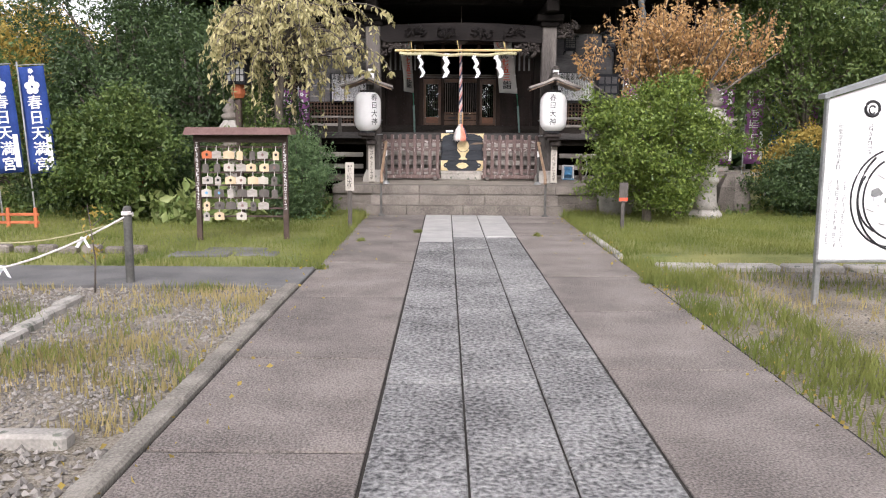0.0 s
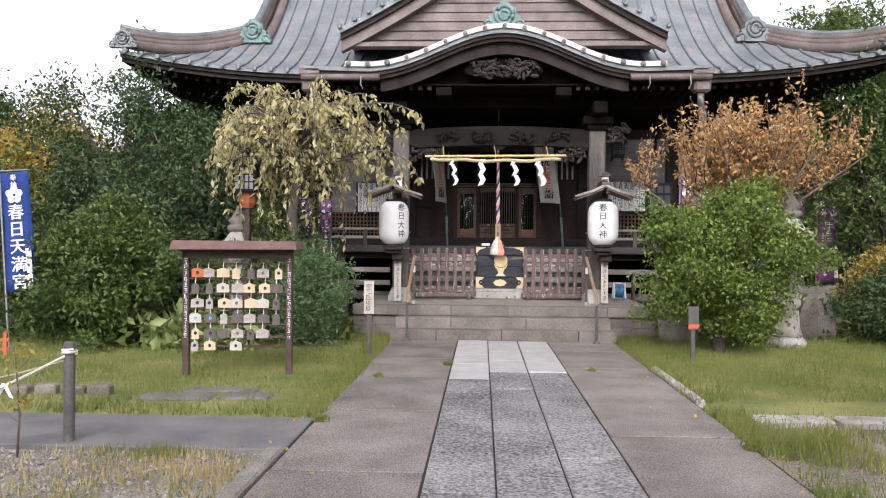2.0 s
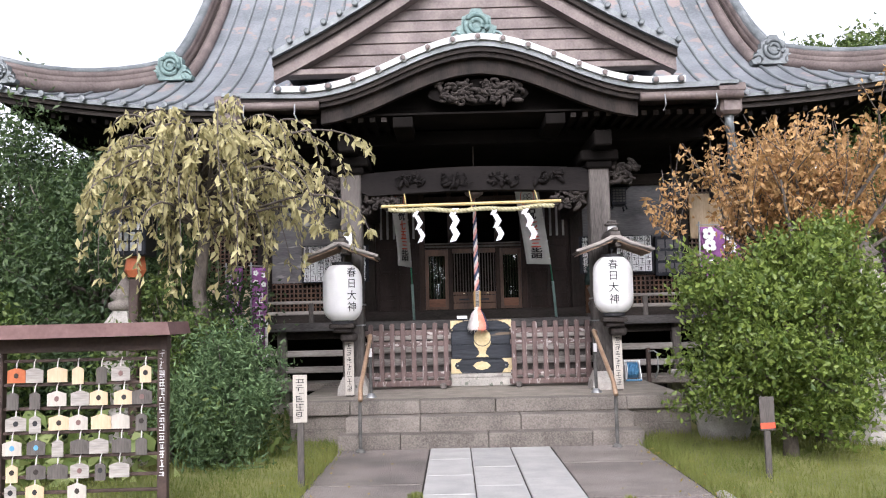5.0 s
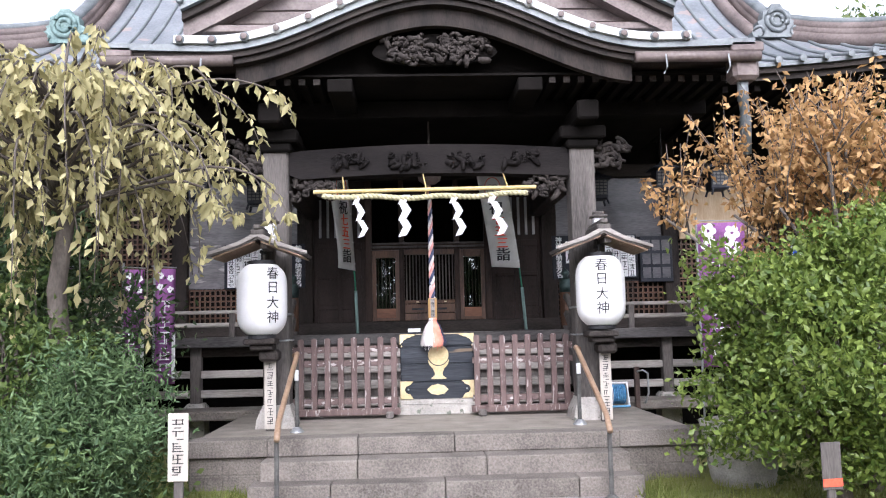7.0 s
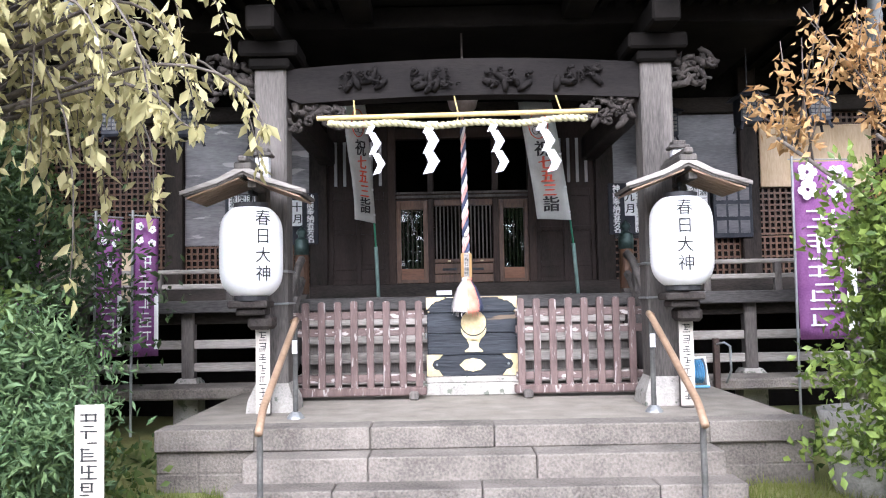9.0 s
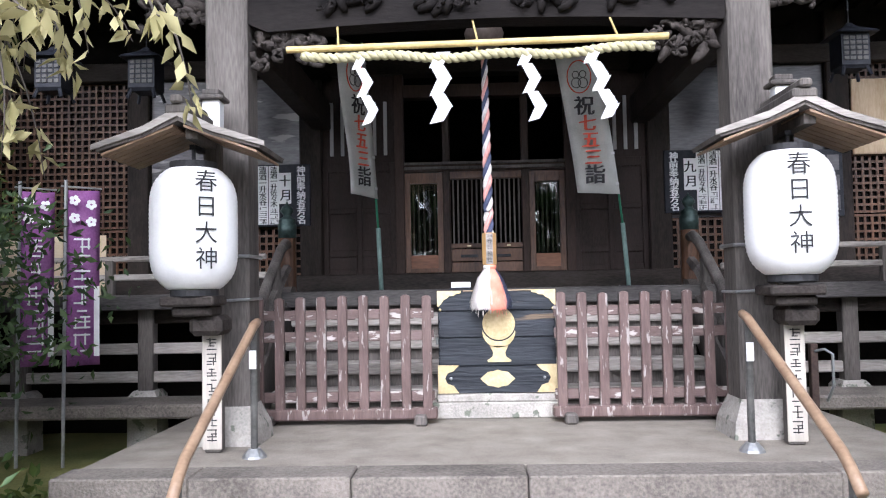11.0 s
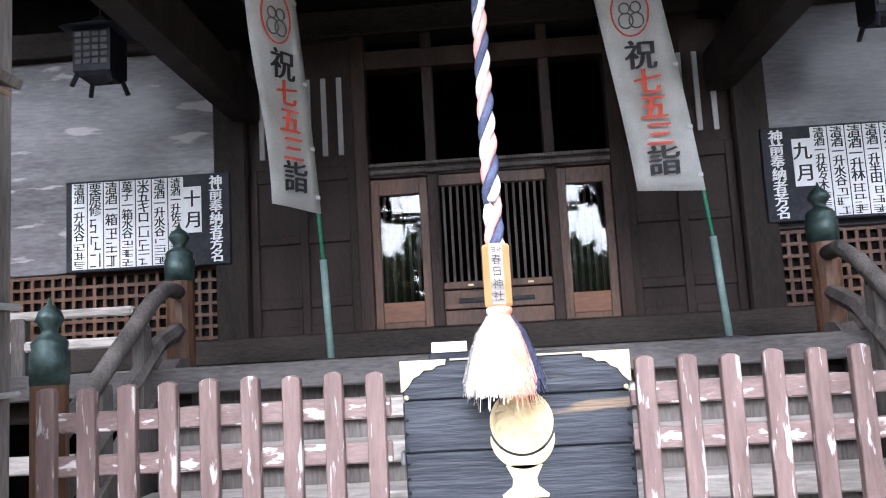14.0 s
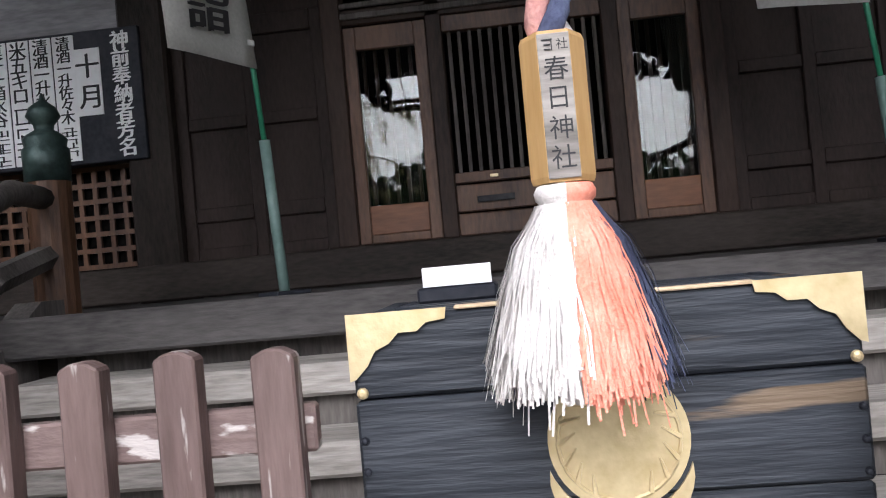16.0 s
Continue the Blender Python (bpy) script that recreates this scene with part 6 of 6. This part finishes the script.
stone_lantern(4.25, 15.5, 0.98, "weathered grey stone lantern on the lawn", PALESTONE)
stone_lantern(-3.95, 15.0, 0.84, "mossy grey stone lantern behind the votive rack", STONE)
t = thing("pole_lamp", "dark lattice lamp with a vermilion collar on a post", "lamp", -3.80, 14.9, 0)
part("post", boxes((-0.05, 0.05, -0.05, 0.05, -0.05, 2.0), bev=0.01), BROWNPOST, t)
part("collar", lathe([(0.08, 2.02), (0.12, 2.09), (0.10, 2.24)], 6), ORANGE, t, "vermilion collar")
part("lamp_box", boxes((-0.17, 0.17, -0.17, 0.17, 2.24, 2.66), bev=0.01), BLACKB, t)
part("lamp_lattice", boxes(*[(-0.13 + i * 0.07, -0.08 + i * 0.07, -0.176, -0.168, 2.29 + j * 0.11, 2.38 + j * 0.11) for i in range(4) for j in range(3)], bev=0), STEEL, t, "pale lamp panes")
part("lamp_roof", lathe([(0.34, 2.66), (0.30, 2.70), (0.08, 2.84), (0.02, 2.90)], 4, turn=math.pi / 4), BLACKB, t)
t = thing("garden_sign", "small white sign with black writing beside the flags", "sign", -7.75, 13.1, 0)
part("stake", boxes((-0.02, 0.02, 0, 0.03, -0.05, 0.8), bev=0.003), GREYP, t)
part("board", boxes((-0.18, 0.20, -0.015, 0.0, 0.40, 0.80), bev=0.004), WHITE, t)
write("石割石", 0.0, -0.017, 0.78, 0.12, 0.12, INK, t)
t = thing("low_barrier", "low vermilion timber barrier round the flags", "fence", -7.2, 13.25, 0, 4)
part("rail", boxes((-1.0, 0.75, -0.015, 0.015, 0.20, 0.24), bev=0.004), ORANGE, t)
part("rail", boxes((-1.0, 0.75, -0.015, 0.015, 0.08, 0.12), bev=0.004), ORANGE, t)
for x in (-0.9, -0.5, -0.1, 0.3, 0.7):
    part("post", boxes((x - 0.025, x + 0.025, -0.02, 0.02, -0.05, 0.32), bev=0.004), ORANGE, t)
t = thing("garden_hall", "small vermilion and grey side shrine half hidden by trees", "shrine", -8.2, 19.5, 0)
part("walls", boxes((-0.9, 0.9, 0, 1.6, -0.05, 1.7), bev=0.02), ORANGE, t)
part("roof", plate([(-1.5, 1.7), (0, 2.7), (1.5, 1.7), (1.5, 1.85), (0, 2.9), (-1.5, 1.85)], -0.5, 2.1), ROOFB, t)
part("boulder", lathe([(0.34, -0.1), (0.36, 0.2), (0.30, 0.5), (0.16, 0.74), (0.03, 0.78)], 7), STONE, thing("boulder", "upright grey boulder beside the stone lantern", "rock", 5.1, 16.6, 0))

# ---- plants ----
tree("round_bush", "dense bright evergreen bush on the lawn before the porch", "bush", 3.02, 14.7, (0, 0, 1.30, 1.10, 0.92, 1.02), L_BUSH, 300, 120, 0.062, 0.27, 0.0, 0.35, 0.09, 0.30, 0.11, 3, 0.4, taper=0.1)


def weeping_tree(x, y):
    t = thing("weeping_cherry", "small weeping cherry with thinning yellow-green leaves", "tree", x, y, 0)
    part("trunk", tube([(0, 0, -0.05), (0.06, 0.03, 0.9), (-0.03, 0.0, 1.9), (0.05, 0.05, 2.7), (0.1, 0.0, 3.3)], [0.11, 0.09, 0.075, 0.06, 0.03], 9), BARK, t, smooth=True)
    r = np.random.default_rng(12)
    bm = bmesh.new()
    pts = []
    for k in range(170):
        a = r.uniform(0, 6.283)
        R_ = r.uniform(0.35, 1.72) * (1.0 + 0.16 * math.cos(a) if math.cos(a) > 0 else 1.0 + 0.26 * math.cos(a))
        z0 = r.uniform(2.5, 3.4)
        rise = r.uniform(0.25, 0.85) * (1 - 0.28 * R_ / 1.7)
        drop = r.uniform(0.2, 1.0) if k % 4 else r.uniform(0.8, 1.7)
        path = []
        n = 12
        for i in range(n + 1):
            u = i / n
            h = R_ * (1 - (1 - u) ** 1.9)
            z = z0 + rise * math.sin(min(u * 1.9, math.pi / 2) if u < 0.83 else math.pi / 2) - drop * max(0, u - 0.35) ** 1.5 * 2.0
            if h * math.cos(a) > 1.1:
                z = max(z, 2.5 + 0.06 * math.sin(k))
            path.append((h * math.cos(a) + 0.05 * math.sin(5 * u + k), h * math.sin(a) + 0.05 * math.cos(4 * u + k), max(0.5, z)))
        tube(path, [0.018 * (1 - 0.85 * i / n) for i in range(n + 1)], 4, bm)
        for q in range(38):
            u = r.uniform(0.25, 1.0) ** 0.8 * n
            i = min(int(u), n - 1)
            p = np.array(path[i]) * (1 - (u - i)) + np.array(path[i + 1]) * (u - i)
            pts.append(p + r.normal(0, 0.022, 3))
    tagged(part("branching", bm, BARK, t, smooth=True), "thin drooping twigs", kind="stuff")
    leaf_sheet("crown", pts, 0.105, 0.22, 1.9, L_YELLOW, t, 0, 9)
    return t


weeping_tree(-3.15, 15.1)


def upright_tree(x, y):
    t = thing("autumn_tree", "small tree with upright twigs and orange autumn leaves", "tree", x, y, 0)
    part("trunk", tube([(0, 0, -0.05), (0.05, 0, 0.9), (-0.1, 0.05, 1.7), (-0.2, 0, 2.2)], [0.10, 0.085, 0.075, 0.05], 9), BARK, t, smooth=True)
    r = np.random.default_rng(5)
    bm = bmesh.new()
    pts = []
    for k in range(26):
        a = r.uniform(0, 6.283)
        R_ = r.uniform(0.3, 1.75)
        e = Vector((R_ * math.cos(a) * 1.15 - 0.05, R_ * math.sin(a) * 0.75, 2.45 + r.uniform(0, 0.8)))
        s = Vector((-0.08, 0.03, r.uniform(1.3, 2.2)))
        mid = s.lerp(e, 0.5) + Vector((0, 0, -0.05))
        tube([s, mid, e], [0.035, 0.022, 0.012], 6, bm)
        for q in range(13):
            b = s.lerp(e, r.uniform(0.45, 1.0))
            tip = b + Vector((r.normal(0, 0.22), r.normal(0, 0.2), r.uniform(0.25, 0.95)))
            if tip.z > 4.0 - 0.2 * abs(tip.x):
                tip.z = 4.0 - 0.2 * abs(tip.x) + r.normal(0, 0.07)
            tube([b, b.lerp(tip, 0.5) + Vector((r.normal(0, 0.03), r.normal(0, 0.03), 0.02)), tip], [0.009, 0.006, 0.003], 4, bm)
            for w in range(44):
                u = r.uniform(0.08, 1.0)
                pts.append(np.array(b.lerp(tip, u)) + r.normal(0, 0.035, 3))
    tagged(part("branching", bm, BARK, t, smooth=True), "thin upright twigs", kind="stuff")
    leaf_sheet("crown", pts, 0.072, 0.24, 0.7, L_ORANGE, t, 0, 10)
    return t


upright_tree(3.75, 15.6)
SPEC = [
    ("conifer_bush", "blue-green feathery bush beside the platform", "bush", -2.86, 14.9, (0, 0, 0.72, 0.58, 0.6, 0.72), L_TEAL, 150, 95, 0.085, 0.14, 0.0),
    ("evergreen_bush", "mixed green bush below the weeping cherry", "bush", -3.5, 15.1, (0, 0, 1.15, 0.75, 0.6, 1.1), L_MID, 75, 80, 0.08, 0.24, 0.2),
    ("camellia_bush", "tall dark green bush on the lawn", "bush", -5.75, 14.3, (0, 0, 1.15, 0.95, 0.8, 1.05), L_MID, 170, 90, 0.09, 0.26, 0.1),
    ("evergreen_tree", "dark spreading evergreen tree behind the lawn", "tree", -5.2, 17.4, (0, 0, 2.2, 1.8, 1.4, 1.75), L_DARK, 260, 90, 0.11, 0.2, 0.3),
    ("evergreen_tree", "dark spreading evergreen tree behind the lawn", "tree", -7.2, 18.6, (0, 0, 2.7, 1.9, 1.5, 2.2), L_DARK, 260, 90, 0.12, 0.2, 0.3),
    ("garden_tree", "tall green tree with an open crown beside the hall", "tree", -6.5, 21.5, (0, 0, 3.1, 1.9, 2.0, 2.1), L_MID, 280, 80, 0.14, 0.22, 0.4),
    ("golden_tree", "yellowing autumn tree in the garden", "tree", -10.2, 21.0, (0, 0, 2.5, 1.9, 1.6, 1.7), L_GOLD, 260, 80, 0.13, 0.25, 0.5),
    ("garden_tree", "dark green tree at the back of the garden", "tree", -12.8, 23.0, (0, 0, 3.1, 1.6, 1.8, 2.5), L_DARK, 280, 80, 0.15, 0.22, 0.4),
    ("garden_tree", "dark green tree at the back of the garden", "tree", -9.3, 25.5, (0, 0, 2.5, 2.2, 2.0, 1.8), L_DARK, 280, 80, 0.16, 0.22, 0.4),
    ("garden_tree", "tall green tree at the back of the garden", "tree", -15.5, 26.0, (0, 0, 3.2, 2.2, 2.2, 2.3), L_MID, 260, 80, 0.18, 0.22, 0.4),
    ("garden_tree", "dense green tree behind the flags", "tree", -9.6, 17.0, (0, 0, 1.5, 1.7, 1.3, 1.5), L_MID, 220, 80, 0.11, 0.22, 0.3),
    ("evergreen_bush", "low dark bush at the lawn's back", "bush", -4.55, 15.4, (0, 0, 0.7, 0.95, 0.6, 0.7), L_DARK, 150, 80, 0.09, 0.24, 0.2),
    ("evergreen_bush", "low dark bush at the lawn's back", "bush", -6.9, 15.9, (0, 0, 0.8, 1.2, 0.7, 0.8), L_DARK, 170, 80, 0.09, 0.24, 0.2),
    ("hedge_bush", "clipped dark green hedge bush on the lawn", "bush", 6.3, 15.9, (0, 0, 0.62, 1.1, 0.8, 0.62), L_DARK, 200, 85, 0.08, 0.24, 0.0),
    ("hedge_bush", "clipped green hedge bush on the lawn", "bush", 8.3, 15.6, (0, 0, 0.7, 1.3, 0.9, 0.7), L_MID, 200, 85, 0.09, 0.24, 0.0),
    ("russet_bush", "russet-tinted bush before the trees", "bush", 6.9, 17.4, (0, 0, 0.8, 1.0, 0.7, 0.75), L_GOLD, 130, 80, 0.09, 0.24, 0.1),
    ("garden_tree", "tall green tree beside the hall", "tree", 7.6, 19.5, (0, 0, 3.3, 1.9, 1.7, 2.3), L_MID, 280, 85, 0.12, 0.22, 0.4),
    ("garden_tree", "tall dark green tree beside the hall", "tree", 10.2, 20.5, (0, 0, 3.6, 2.3, 2.0, 2.7), L_DARK, 280, 85, 0.14, 0.22, 0.4),
    ("garden_tree", "tall green tree at the back of the garden", "tree", 9.2, 25.0, (0, 0, 5.0, 2.6, 2.4, 2.8), L_MID, 260, 80, 0.17, 0.22, 0.4),
    ("garden_tree", "green tree at the edge of the lawn", "tree", 9.5, 17.5, (0, 0, 2.6, 1.7, 1.4, 1.8), L_MID, 240, 80, 0.12, 0.22, 0.3),
    ("garden_tree", "green tree far beside the hall", "tree", 13.5, 22.0, (0, 0, 3.8, 2.6, 2.4, 3.2), L_DARK, 260, 80, 0.17, 0.22, 0.3),
]
for k, (nm, lb, ct, x, y, cr, m, nc, per, lf, asp, dr) in enumerate(SPEC):
    big = cr[5] > 1.3
    tree(nm, lb, ct, x, y, cr, m, int(nc * 0.75), int(per * 1.45), lf * 0.85, asp, dr, 0.1, 0.16 if big else 0.06, 0.1, 0.21 if big else 0.12, 20 + k, 0.35)
t = thing("broad_leaf_plant", "clump of pale broad leaves at the lawn's back", "plant", -4.35, 14.2, 0)
r = np.random.default_rng(2)
leaf_sheet("leaves", np.column_stack([r.normal(0, 0.42, 420), r.normal(0, 0.22, 420), np.abs(r.normal(0.2, 0.15, 420)) + 0.02]), 0.22, 0.26, 0.2, L_PALE, t, 0.5, 2)
tagged(leaf_sheet("ground_cover", np.column_stack([r.uniform(-10, -2.3, 3500), r.uniform(14.6, 18, 3500), np.abs(r.normal(0.05, 0.09, 3500))]), 0.10, 0.26, 0.0, L_MID, None, 0.5, 4), "low leafy ground cover under the trees", "plants", kind="stuff")
tagged(leaf_sheet("ground_cover", np.column_stack([r.uniform(2.6, 10, 2600), r.uniform(15.8, 19, 2600), np.abs(r.normal(0.05, 0.09, 2600))]), 0.10, 0.26, 0.0, L_MID, None, 0.5, 6), "low leafy ground cover under the trees", "plants", kind="stuff")
# woods that close the view
r = np.random.default_rng(31)
n = 40000
a = r.uniform(0, 6.283, n)
rad = 30 + r.normal(0, 1.6, n) + 2 * np.sin(a * 9)
zz = r.random(n) ** 0.8 * (2.9 + 0.8 * np.sin(a * 7) + 0.5 * np.sin(a * 23) + np.where(np.sin(a) < -0.5, 4.2 + 2.2 * np.sin(a * 11), 0))
woods = leaf_sheet("far_woods", np.column_stack([rad * np.cos(a), 12 + rad * np.sin(a), zz]), 0.75, 0.34, 0.2, L_DARK, None, 0.2, 8)
tagged(woods, "dense dark trees round the shrine grounds", "woods", kind="stuff")

# ---- approach paving ----
approach = thing("approach_path", "paved approach of aggregate slabs with three rows of granite flags", "path", kind="structure")
part("bed", boxes((-1.76, 1.74, -8, 15.85, -0.12, -0.009), bev=0), SOILD, approach)
rs = random.Random(3)
XE = (-0.70, -0.235, 0.225, 0.685)
for c in range(3):
    y = -8.0 + rs.uniform(0, 0.6)
    while y < 15.74:
        e = min(y + rs.uniform(0.75, 1.25), 15.77)
        if 15.77 - e < 0.4:
            e = 15.77
        b = part("granite_flag", boxes((XE[c] + 0.006, XE[c + 1] - 0.006, y + 0.008, e - 0.008, -0.1, 0.006 + rs.uniform(-0.004, 0.004)), bev=0.008), GRANITE_NEW if (y + e) / 2 > 12.6 else GRANITE, approach)
        b.matrix_basis = pose(0, 0, 0, rs.uniform(-0.03, 0.03), 0, 0)
        y = e
for x0, x1 in ((-1.755, -0.705), (0.69, 1.725)):
    y = -8.0 + rs.uniform(0, 0.8)
    while y < 15.7:
        e = min(y + rs.uniform(1.5, 2.1), 15.77)
        if 15.77 - e < 0.5:
            e = 15.77
        part("aggregate_slab", boxes((x0 + 0.008, x1 - 0.008, y + 0.016, e - 0.016, -0.1, rs.uniform(-0.003, 0.004)), bev=0.003), SLAB, approach)
        y = e
# weeds in the joints
r = np.random.default_rng(17)
pw = np.concatenate([np.column_stack([r.normal(x, 0.025, 90), r.normal(yy, 0.05, 90), np.full(90, 0.0)]) for x, yy in ((-0.75, 13.2), (1.0, 12.9), (-1.7, 9.9), (-1.5, 12.2), (1.68, 9.2))])
tagged(leaf_sheet("joint_weeds", pw, 0.05, 0.12, 0.0, GRASS, None, 1.2, 3), "small weeds in the paving joints", "weeds", kind="stuff")
